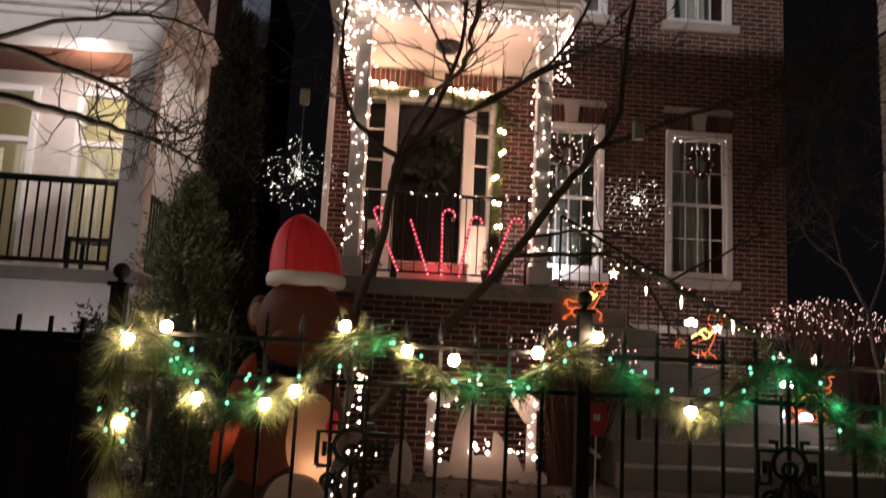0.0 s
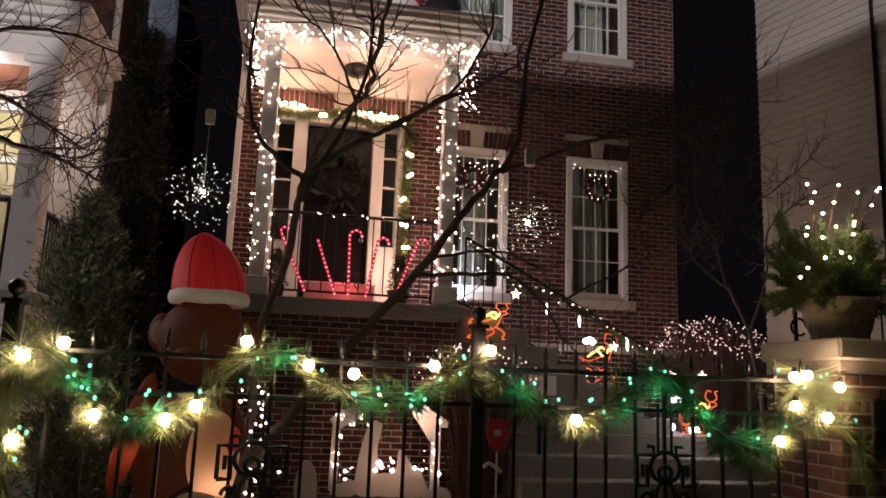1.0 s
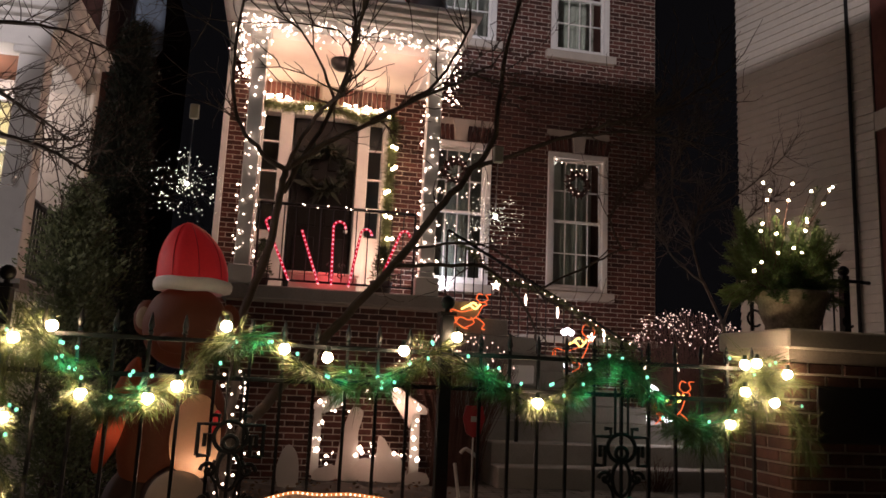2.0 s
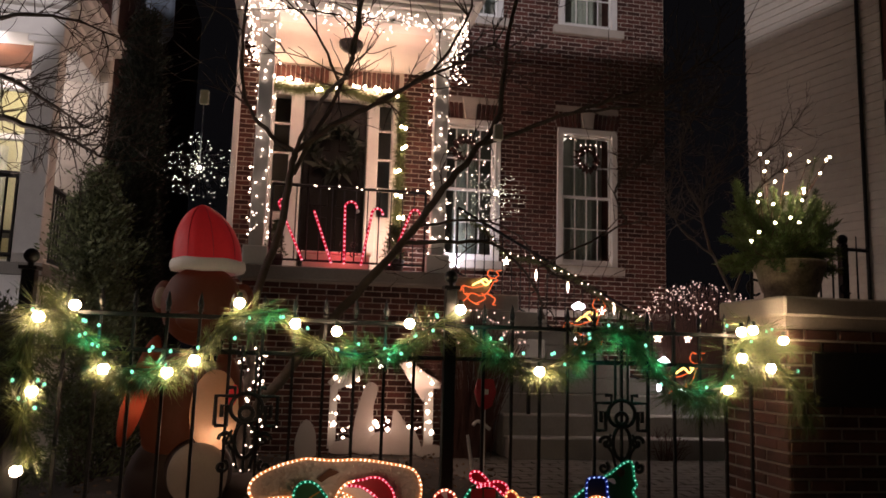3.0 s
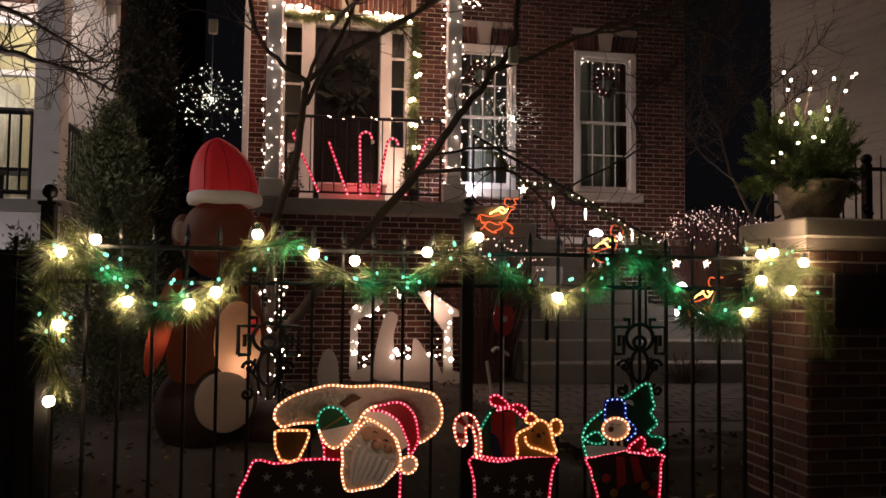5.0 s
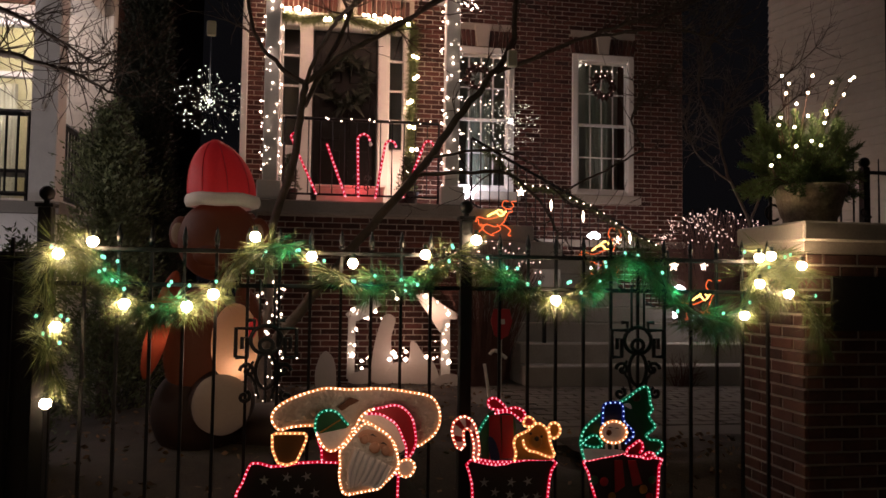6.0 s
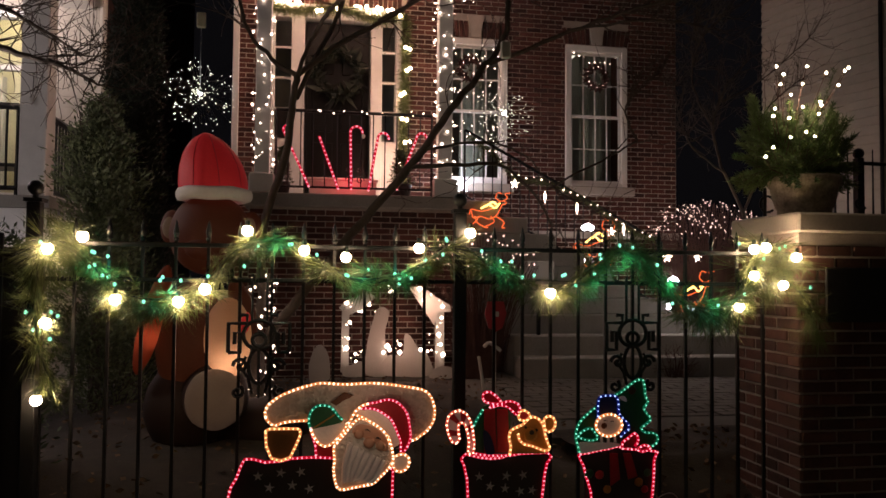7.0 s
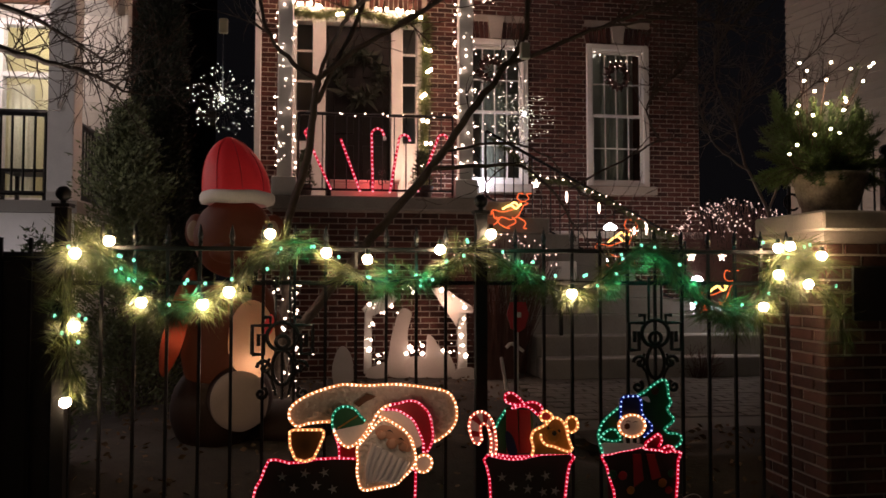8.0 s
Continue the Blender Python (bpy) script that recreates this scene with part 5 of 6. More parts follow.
rope(car3, "tree_edge", [(0.701, 0.86), (0.744, 0.878), (0.779, 0.904), (0.814, 0.928), (0.851, 0.936), (0.865, 0.9), (0.868, 0.859), (0.882, 0.826), (0.861, 0.799), (0.875, 0.772), (0.895, 0.744), (0.869, 0.717), (0.846, 0.702), (0.868, 0.679), (0.903, 0.678), (0.932, 0.659), (0.923, 0.626), (0.885, 0.608), (0.85, 0.607)], Y1 + .004, LIT_GREENROPE, LIT_GREENDOT, .022)
figure(car3, "holly_leaf", [(0.521, 0.673), (0.549, 0.699), (0.583, 0.709), (0.605, 0.69), (0.619, 0.662), (0.594, 0.652), (0.557, 0.656)], Y1 - .008, GREENP, LIT_GREENROPE, LIT_GREENDOT)
figure(car3, "blue_hat", [(0.617, 0.743), (0.62, 0.77), (0.621, 0.824), (0.63, 0.856), (0.664, 0.863), (0.71, 0.86), (0.724, 0.829), (0.726, 0.781), (0.751, 0.748), (0.771, 0.731), (0.777, 0.704), (0.756, 0.685), (0.736, 0.667)], Y1 - .008, NAVYP, LIT_BLUEROPE, LIT_BLUE, closed=False, step=.024)
figure(car3, "white_face", [(.674 + .066 * math.cos(a), .723 + .052 * math.sin(a)) for a in np.linspace(0, 2 * math.pi, 13)[:-1]], Y1 - .014, FUZZ, LIT_AMBERROPE, LIT_DOT)
bead(car3, "carrot_nose", .65, .721, Y1 - .02, .015, ORANGE_WOOD)
for x, z in ((.657, .742), (.692, .738)):
    sheet(car3, "eye", [(x - .012, z), (x, z + .006), (x + .012, z), (x, z + .002)], Y1 - .019, DARKP, thick=.003)
for k in range(6):
    x = .632 + .017 * k
    sheet(car3, "scarf_stripe", [(x, .668), (x + .012, .667), (x + .014, .638), (x + .002, .64)], Y1 - .016, DARKP if k % 2 else FUZZ, smooth=False, thick=.004)
figure(car3, "red_bow", [(0.741, 0.61), (0.744, 0.64), (0.77, 0.658), (0.799, 0.679), (0.816, 0.675), (0.822, 0.643), (0.804, 0.616)], Y1 - .014, REDP, LIT_REDROPE, LIT_PINK, closed=False)
figure(car3, "red_bow", [(0.821, 0.6), (0.85, 0.623), (0.885, 0.611), (0.856, 0.593)], Y1 - .014, REDP, LIT_REDROPE, LIT_PINK)
for tail in ([(0.69, 0.582), (0.729, 0.581), (0.742, 0.457), (0.694, 0.426)], [(0.758, 0.58), (0.798, 0.579), (0.831, 0.467), (0.785, 0.455)]):
    sheet(car3, "bow_tail", tail, Y1 + .006, REDP, smooth=False)
sheet(car3, "snow_patch", [(.735, .85), (.765, .855), (.775, .83), (.755, .835)], Y1 + .002, FUZZ)
bead(car3, "bauble", .802, .885, Y1 + .004, .022, ORANGE_WOOD, .25)
for cx, cz, m, s in ((.676, .411, GOLDP, .02), (.837, .44, GOLDP, .022), (.637, .482, REDP, .022), (.584, .489, GREENP, .024), (.883, .484, GREENP, .02), (.868, .405, REDP, .018)):
    bead(car3, "bauble", cx, cz, Y1 + .006, s, m, .3)
for x in (.58, .88):
    stake(car3, x, Y1 + .04, .55)
lamp("rope_figure_light", (-.5, Y1 - .25, .82), .45, (1.0, 0.7, 0.4), .08)
lamp("rope_figure_light", (.3, Y1 - .25, .7), .08, (1.0, 0.6, 0.3), .08)

# ---- candy canes on the porch railing ----
for xb, zb, xt, zt, hook in ((-.79, 2.47, -1.09, 3.12, .1), (-.454, 2.45, -.68, 3.06, -.001), (-.303, 2.45, -.32, 3.12, .14), (-.105, 2.44, -.0, 3.06, .13), (.228, 2.46, .46, 3.08, .12)):
    c = thing("candy_cane_light", (xb, 5.05, zb), "lit red and white candy cane tied to the railing", "decoration", "candy canes on the railing")
    line = [(xb + (xt - xb) * k / 10, zb + (zt - zb) * k / 10) for k in range(11)]
    if abs(hook) > .01:
        h2 = hook / 2
        line += [(xt + h2 - h2 * math.cos(a), zt + abs(h2) * math.sin(a)) for a in np.linspace(.3, 3.3, 8)]
    bm = bmesh.new()
    tube(bm, [(x, 5.07, z) for x, z in line], .0155, sides=8)
    part("tube", bm, LIT_CANE, c, "glowing red tube")
    dots("lamps", [(x, 5.055, z) for x, z in even(line, .052)], .0125, LIT_PINK, c, vary=.2)
lamp("candy_cane_glow", (-.3, 5.35, 2.65), 2.8, (1.0, 0.08, 0.08), .2)

# ---- fairy lights on the porch ----
rp = random.Random(21)
strings = thing("porch_string_lights", (-.25, 5.0, 2.4), "warm white strings wound round columns and eaves", "string lights")
for x in COLS:
    pts = []
    for k in range(125):
        z = 2.62 + 2.75 * k / 125
        a = k * .62 + rp.gauss(0, .45)
        pts.append((x + .115 * math.cos(a) + rp.gauss(0, .018), 5.12 + .12 * math.sin(a), z + rp.gauss(0, .045)))
    dots("column_string", pts, .0125, LIT_FAIRY, strings, vary=.55)
pts = []
for k in range(230):
    x = -1.6 + 2.7 * rp.random()
    pts.append((x, 4.93 + rp.uniform(-.03, .03), 5.55 - abs(rp.gauss(0, .13))))
for k in range(120):
    s = rp.choice((-1.58, 1.07))
    pts.append((s + rp.gauss(0, .02), rp.uniform(4.95, 6.6), 5.55 - abs(rp.gauss(0, .14))))
for k in range(90):
    pts.append((rp.choice((-1.5, 1.0)) + rp.gauss(0, .07), 4.97 + rp.gauss(0, .04), rp.uniform(4.7, 5.5)))
dots("icicle_string", pts, .0115, LIT_FAIRY, strings, vary=.5)
dots("railing_string", [(-.95 + 1.55 * k / 11 + rp.gauss(0, .05), 5.1, 3.37 + rp.gauss(0, .03)) for k in range(12)], .0095, LIT_FAIRY, strings, vary=.4)
dots("door_frame_string", [(-1.32 + rp.gauss(0, .01), YF - .06, 2.6 + 2.5 * k / 16) for k in range(17)], .011, LIT_FAIRY, strings)

dg = thing("door_garland", (-.45, 6.6, 5.1), "green garland with warm bulbs round the front door", "garland")
rows = []
line = even([tuple(p) for p in spline([(-1.35, 6.62, 5.1), (-1.0, 6.6, 5.05), (-.45, 6.6, 5.12), (.1, 6.6, 5.0), (.47, 6.62, 5.08), (.5, 6.64, 4.6), (.49, 6.64, 3.8), (.47, 6.64, 2.7)], 10)], .02)
for p in line:
    for _ in range(55):
        d = np.array((rp.gauss(0, .055), rp.gauss(-.01, .045), rp.gauss(-.025 if p[2] > 5 else 0, .055)))
        rows.append((tuple(p), tuple(np.array(p) + d), .0038))
blades("needles", rows, NEEDLE, dg, "green needles")
db = shared_bulb("door_bulb", .024, LIT_DOORGLOBE)
for x, z in ((-1.25, 5.16), (-1.12, 5.17), (-1.0, 5.16), (-.72, 5.05), (-.45, 5.1), (-.2, 5.15), (-.05, 5.15), (.1, 5.15), (.24, 5.12), (.42, 5.06), (.5, 4.62), (.52, 4.3), (.44, 3.95), (.46, 3.62), (.5, 3.3), (.44, 3.0)):
    ob = adopt(new("bulb", db), dg)
    ob.location = (x, 6.56, z)
    if rp.random() < .6:
        ob = adopt(new("bulb", db), dg)
        ob.location = (x + rp.uniform(.03, .07), 6.55, z + rp.uniform(-.03, .03))


def wreath(name, at, r, label, lights=0, leaf=LEAF):
    w = thing(name, at, label, "wreath")
    rw = random.Random(int(at[0] * 50) + 7)
    rows = []
    for k in range(420):
        a = rw.uniform(0, 2 * math.pi)
        p = Vector((math.cos(a) * r, 0, math.sin(a) * r)) + Vector(at)
        d = Vector((rw.gauss(0, .3 * r), rw.gauss(-.1 * r, .2 * r), rw.gauss(0, .3 * r)))
        rows.append((tuple(p - d * .3), tuple(p + d), .12 * r))
    blades("leaves", rows, leaf, w)
    bm = bmesh.new()
    tube(bm, [(at[0] + r * math.cos(a), at[1], at[2] + r * math.sin(a)) for a in np.linspace(0, 2 * math.pi, 20)[:-1]], .12 * r, closed=True)
    part("ring", bm, leaf, w)
    if lights:
        dots("lights", [(at[0] + rw.gauss(0, .02) + r * math.cos(k * 6.28 / lights), at[1] - .06, at[2] + r * math.sin(k * 6.28 / lights)) for k in range(lights)], .0055, LIT_FAIRY, w)
    return w


wreath("door_wreath", (-.42, YF + .03, 4.25), .3, "dark leafy wreath hung on the front door", 0, DARKLEAF)
wreath("window_wreath", (3.33, YF - .05, 4.38), .15, "twig wreath with tiny lights in the window", 12, TWIG)
wreath("window_wreath", (1.45, YF - .05, 4.4), .15, "berry wreath with tiny lights in the window", 12, TWIG)
wl = thing("window_string_lights", (3.33, YF - .05, 4.7), "small white lights draped across the window", "string lights")
dots("lights", [(2.98 + .72 * k / 9, YF - .06, 4.72 - .13 * math.sin(math.pi * k / 9) + rp.gauss(0, .025)) for k in range(10)], .0095, LIT_FAIRY, wl, vary=.5)
wl = thing("window_string_lights", (1.5, YF - .05, 4.0), "white lights scattered over the window", "string lights")
dots("lights", [(rp.uniform(1.12, 1.95), YF - .06, rp.uniform(2.95, 4.75)) for k in range(75)], .0085, LIT_FAIRY, wl, vary=.5)

# dark potted shrubs on the porch
for (x, y, z, r, h) in ((.33, 5.55, 2.38, .17, .62), (-1.12, 5.6, 2.38, .13, .6)):
    s = thing("potted_shrub", (x, y, z), "dark potted evergreen on the porch", "plant")
    bm = bmesh.new()
    lathe(bm, (x, y, z), [(r * .6, 0), (r * .8, .16), (r * .85, .2), (r * .7, .19)], 16)
    part("pot", bm, DARKP, s, smooth=True)
    rows = []
    for k in range(900):
        q = rp.random() ** .7
        a = rp.uniform(0, 6.28)
        rr = r * (1.15 - q) * rp.random() ** .4
        p = np.array((x + rr * math.cos(a), y + rr * math.sin(a), z + .18 + (h - .18) * q))
        rows.append((tuple(p), tuple(p + np.array((rp.gauss(0, .03), rp.gauss(0, .03), rp.uniform(0, .05)))), .008))
    blades("foliage", rows, LEAF, s)

# inflatables on the porch roof
bm = bmesh.new()
lathe(bm, (.1, 5.75, 5.862), [(.3, 0), (.36, .08), (.37, .32)], 28, 0)
lathe(bm, (.1, 5.75, 6.182), [(.372, 0), (.375, .14), (.36, .16)], 28, 1)
lathe(bm, (.1, 5.75, 6.342), [(.36, 0), (.36, .4), (.2, .55), (.01, .6)], 28, 0)
tagged(part("roof_inflatable", bm, [RED, FUZZ], smooth=True), "red and white inflatable drum on the porch roof", "inflatable")
bm = bmesh.new()
lathe(bm, (.78, 5.8, 5.862), [(.22, 0), (.28, .1), (.27, .5), (.2, .8), (.01, .9)], 24)
tagged(part("roof_inflatable", bm, DARKP, smooth=True), "dark rounded inflatable on the porch roof", "inflatable")
lamp("roof_inflatable_light", (1.35, 6.0, 6.5), 4, (0.85, 0.93, 1.0), .1)
lamp("roof_inflatable_light", (.1, 5.2, 6.5), 1.5, (0.9, 0.95, 1.0), .1)


# ---- stair garland, hanging stars, deer figures ----
sg = thing("stair_garland", (2.3, 5.33, 2.5), "thin lit garland along the stair rail", "garland")
line = [tuple(p) for p in spline([(1.15, 5.33, 3.18), (1.45, 5.33, 2.98), (1.75, 5.33, 2.7), (2.2, 5.33, 2.62), (2.75, 5.33, 2.38), (3.2, 5.33, 2.08), (3.6, 5.33, 1.95)], 8)]
rows = []
for p in even(line, .02):
    for _ in range(26):
        rows.append((tuple(p), (p[0] + rp.gauss(0, .045), p[1] + rp.gauss(0, .03), p[2] + rp.gauss(-.02, .035)), .003))
blades("needles", rows, NEEDLE, sg)
dots("lights", [(p[0], p[1] - .03, p[2] + rp.gauss(.01, .03)) for p in even(line, .1)], .0095, LIT_FAIRY, sg)


def five_star(at, r, mat=LIT_FAIRY, label="small lit white star hanging on the stairs"):
    s = thing("star_light", at, label, "decoration", "hanging stars")
    bm = bmesh.new()
    plate(bm, [(at[0] + (r if i % 2 == 0 else r * .42) * math.sin(i * math.pi / 5), at[2] + (r if i % 2 == 0 else r * .42) * math.cos(i * math.pi / 5)) for i in range(10)], at[1], .012)
    part("star", bm, mat, s)


five_star((1.72, 5.28, 2.6), .065)
five_star((1.22, 6.05, 2.66), .1, LIT_WHITE, "bright white star light by the window")
five_star((3.26, 5.95, 2.07), .07)
five_star((4.07, 5.95, 1.74), .075)
five_star((4.52, 5.95, 1.74), .07)
for x, z in ((2.11, 2.44), (2.53, 2.31), (3.15, 2.05)):
    s = thing("icicle_light", (x, 5.29, z), "slim lit icicle drop under the stair garland", "decoration", "icicle lights")
    bm = bmesh.new()
    lathe(bm, (x, 5.29, z - .07), [(.002, 0), (.014, .05), (.018, .09), (.004, .15)], 8)
    part("drop", bm, LIT_FAIRY, s)


def deer(x, y, z, s, flip=1, tall=.75):
    """Wire deer outlined in orange rope light with a bright yellow harness."""
    d = thing("deer_light", (x, y, z), "orange rope-light deer outline standing on the stairs", "light figure", "deer lights")

    def line(pts, m, name, r=.0062):
        bm = bmesh.new()
        tube(bm, [(x + flip * a * s, y, z + b * s * tall) for a, b in spline(pts, 4)], r, sides=6)
        part(name, bm, m, d)
    line([(-.32, .3), (-.28, .42), (-.1, .38), (.05, .42), (.2, .5), (.26, .62), (.36, .62), (.38, .57), (.3, .54)], LIT_ORANGE, "back_outline")
    line([(-.28, .38), (-.24, .22), (-.1, .26), (.05, .2), (.2, .3), (.3, .54)], LIT_ORANGE, "belly_outline")
    for a, b, k in ((-.22, -.34, .08), (-.12, -.05, -.1), (.08, -.02, .12), (.18, .3, .1)):
        line([(a, .27), ((a + b) / 2 + k, .14), (b, .02), (b + .06, 0)], LIT_ORANGE, "leg")
    line([(.27, .62), (.18, .7), (.22, .82), (.3, .8)], LIT_ORANGE, "antler", .006)
    line([(.31, .62), (.4, .7), (.36, .8), (.46, .82)], LIT_ORANGE, "antler", .006)
    line([(-.1, .44), (.05, .54), (.16, .46), (.26, .58)], LIT_YELLOW, "harness", .011)
    line([(0, .5), (.12, .6), (.2, .54)], LIT_YELLOW, "harness", .011)
    return d


deer(1.36, 5.28, 2.05, .66, 1, .8)
deer(2.88, 5.7, 1.56, .8, 1, 1.0)
deer(4.22, 5.6, .94, .74, 1, 1.0)
for x, y, z in ((2.78, 5.9, 1.68), (2.9, 5.9, 2.12), (4.2, 6.05, 1.42), (4.05, 6.0, 1.06), (4.42, 6.0, 1.03)):
    p = thing("puff_light", (x, y, z), "bright white cluster light by the deer", "decoration", "white cluster lights")
    bm = bmesh.new()
    for k in range(3):
        ball(bm, (x + (k - 1) * .045, y, z + (.02 if k == 1 else 0)), .042, 10, 8)
    part("cluster", bm, LIT_WHITE, p, smooth=True)


# ---- shrubs with lights ----
def lit_shrub(at, rx, ry, rz, n, label, twn=420, seed=1, r=.0105):
    s = thing("lit_shrub", at, label, "shrub", "lit shrubs")
    rs = random.Random(seed)
    bm = bmesh.new()
    for _ in range(twn):
        d = Vector((rs.gauss(0, 1), rs.gauss(0, 1), abs(rs.gauss(0, .9)))).normalized()
        e = Vector((at[0] + d.x * rx, at[1] + d.y * ry, at[2] + d.z * rz * rs.uniform(.8, 1.05)))
        root = Vector((at[0] + rs.gauss(0, .12 * rx), at[1], .13))
        tube(bm, [root, root.lerp(e, .6) + Vector((rs.gauss(0, .05), rs.gauss(0, .05), .1)), e], .005, .0015, sides=3)
    tagged(part("twig_mass", bm, TWIG, s), kind="stuff")
    pts = []
    for _ in range(n):
        d = Vector((rs.gauss(0, 1), rs.gauss(-.3, 1), abs(rs.gauss(0, .8)))).normalized() * rs.uniform(.82, 1.0)
        pts.append((at[0] + d.x * rx, at[1] + d.y * ry, at[2] + d.z * rz))
    dots("lights", pts, r, LIT_ROSE, s)


lit_shrub((4.75, 6.1, 2.0), .92, .5, .58, 230, "round bare shrub covered in warm white lights", 760, 4, .0098)
lamp("shrub_light", (4.6, 5.45, 2.6), 3.0, (1.0, 0.66, 0.5), .1)
lit_shrub((1.15, 4.75, 1.55), .72, .25, .42, 90, "low bare shrub sprinkled with tiny lights", 300, 5)
lit_shrub((3.5, 4.6, .35), .3, .3, .35, 0, "small bare bush in the yard", 120, 8)
lit_shrub((1.3, 1.0, .13), .35, .3, .35, 0, "small leafless bush behind the fence", 150, 9)

# ---- nativity cut-outs ----
nat = thing("nativity_scene", (.17, 4.6, .3), "white cut-out nativity with lit stable frame by the brick wall", "decoration")
yn = 4.62
for pts in ([(-0.406, 1.11), (-0.325, 1.11), (-0.329, 0.386), (-0.415, 0.387)], [(0.633, 1.073), (0.729, 1.073), (0.741, 0.329), (0.633, 0.331)]):
    bm = bmesh.new()
    plate(bm, pts, yn, .03)
    part("stable_post", bm, PLASTIC, nat)
for pts in ([(-0.443, 1.092), (-0.35, 1.172), (-0.133, 1.277), (-0.045, 1.214), (-0.157, 1.09), (-0.35, 1.004)], [(0.333, 1.314), (0.467, 1.339), (0.614, 1.225), (0.82, 1.104), (0.794, 1.047), (0.652, 1.048), (0.614, 0.897), (0.537, 1.011), (0.448, 1.137)]):
    bm = bmesh.new()
    plate(bm, pts, yn - .035, .03)
    part("stable_roof", bm, PLASTIC, nat)


def cutout(pts, name, y):
    bm = bmesh.new()
    plate(bm, [tuple(p) for p in spline(pts, 5, True)], y)
    part(name, bm, PLASTIC, nat)


cutout([(-0.143, 0.37), (-0.137, 0.642), (-0.106, 0.828), (-0.057, 1.002), (-0.02, 1.083), (0.043, 1.101), (0.1, 1.057), (0.094, 0.964), (0.063, 0.827), (0.082, 0.609), (0.12, 0.365)], "standing_cutout", yn - .06)
cutout([(0.233, 0.363), (0.271, 0.637), (0.283, 0.8), (0.346, 0.78), (0.423, 0.666), (0.531, 0.584), (0.588, 0.357)], "kneeling_cutout", yn - .06)
cutout([(0.007, 0.367), (0.069, 0.553), (0.214, 0.576), (0.34, 0.511), (0.499, 0.359)], "manger_cutout", yn - .1)
cutout([(-0.39, 0.362), (-0.366, 0.46), (-0.292, 0.484), (-0.218, 0.52), (-0.168, 0.494), (-0.155, 0.445), (-0.18, 0.358)], "animal_cutout", yn - .14)
cutout([(0.55, 0.333), (0.601, 0.432), (0.703, 0.456), (0.806, 0.429), (0.818, 0.328)], "animal_cutout", yn - .14)
pts = [(-0.35, 1.141), (-0.318, 0.942), (-0.349, 0.763), (-0.367, 0.645), (-0.243, 0.613), (-0.194, 1.041), (-0.12, 1.14), (0.068, 1.37), (0.106, 1.276), (0.429, 1.295), (0.48, 1.181), (0.691, 1.104), (0.684, 0.959), (0.639, 0.821), (0.678, 0.676), (0.69, 0.569), (-0.255, 0.52), (0.088, 0.671), (0.138, 0.639), (0.057, 0.59), (0.233, 0.606), (0.245, 0.7), (0.543, 0.602), (0.467, 0.635)]
dots("lights", [(x + rp.gauss(0, .012), yn - .07, z + rp.gauss(0, .012)) for x, z in pts], .026, LIT_FAIRY, nat, vary=.35)
dots("small_lights", [(x + rp.gauss(0, .05), yn - .05, z + rp.gauss(0, .05)) for x, z in pts for _ in range(2)], .0085, LIT_FAIRY, nat, vary=.4)
board = thing("oval_board", (-.65, 4.3, .3), "pale oval cut-out board standing in the mulch", "decoration")
bm = bmesh.new()
plate(bm, [tuple(p) for p in spline([(-0.644, 0.698), (-0.564, 0.617), (-0.532, 0.463), (-0.55, 0.279), (-0.715, 0.258), (-0.759, 0.436), (-0.717, 0.619)], 5, True)], 4.5, .03)
part("panel", bm, PLASTIC, board)

# yard signs and small things
sign = thing("yard_sign", (1.05, 3.5, .13), "small red shield-shaped yard sign on a stake", "sign")
bm = bmesh.new()
plate(bm, [(.97, 1.2), (1.13, 1.2), (1.16, 1.08), (1.12, .94), (1.05, .9), (.98, .94), (.94, 1.08)], 3.5)
b = part("board", bm, REDP, sign)
part("mark", boxes((1.02, 1.08, 3.49, 3.498, 1.05, 1.1)), PLASTIC, sign, "plain pale bar")
bm = bmesh.new()
tube(bm, [(1.05, 3.51, .13), (1.05, 3.51, .95)], .009)
part("stake", bm, PLASTIC, sign)
cn = thing("toppled_candy_cane", (1.0, 3.9, .13), "small unlit striped candy cane leaning in the bed", "decoration")
bm = bmesh.new()
tube(bm, spline([(.97, 3.9, .62), (.99, 3.9, .5), (1.03, 3.9, .25)], 5), .017, sides=8)
part("stick", bm, PLASTIC, cn)
bm = bmesh.new()
tube(bm, spline([(1.02, 3.88, .72), (1.08, 3.88, .76), (1.2, 3.88, .68)], 5), .018, sides=8)
part("hook", bm, PLASTIC, cn)


cable = thing("power_cable", (1.0, -.3, 0), "thin pale power cable looped on the pavement", "cable")
bm = bmesh.new()
tube(bm, spline([(.9, -.28, 0), (.915, -.3, .3), (.95, -.3, .37), (1.03, -.3, .365), (1.1, -.3, .2), (1.12, -.28, 0)], 8), .0028, sides=5)
part("lead", bm, PLASTIC, cable)
leaves = []
for _ in range(900):
    x, y = rp.uniform(-2.6, 1.2), rp.uniform(.25, 4.7)
    z = .37 + rp.uniform(-.02, .02) if -2.3 < x < .7 and .8 < y < 4.3 else .3
    t = rp.uniform(0, 6.28)
    leaves.append(((x, y, z), (x + .05 * math.cos(t), y + .05 * math.sin(t), z + rp.uniform(-.005, .02)), .016))
for _ in range(260):
    x, y, t = rp.uniform(1.2, 2.6), rp.uniform(.12, 1.5), rp.uniform(0, 6.28)
    z = .05 + .29 * min(1, (y - .09) / 1.5 * 2.2)
    leaves.append(((x, y, z), (x + .05 * math.cos(t), y + .05 * math.sin(t), z + rp.uniform(0, .025)), .016))
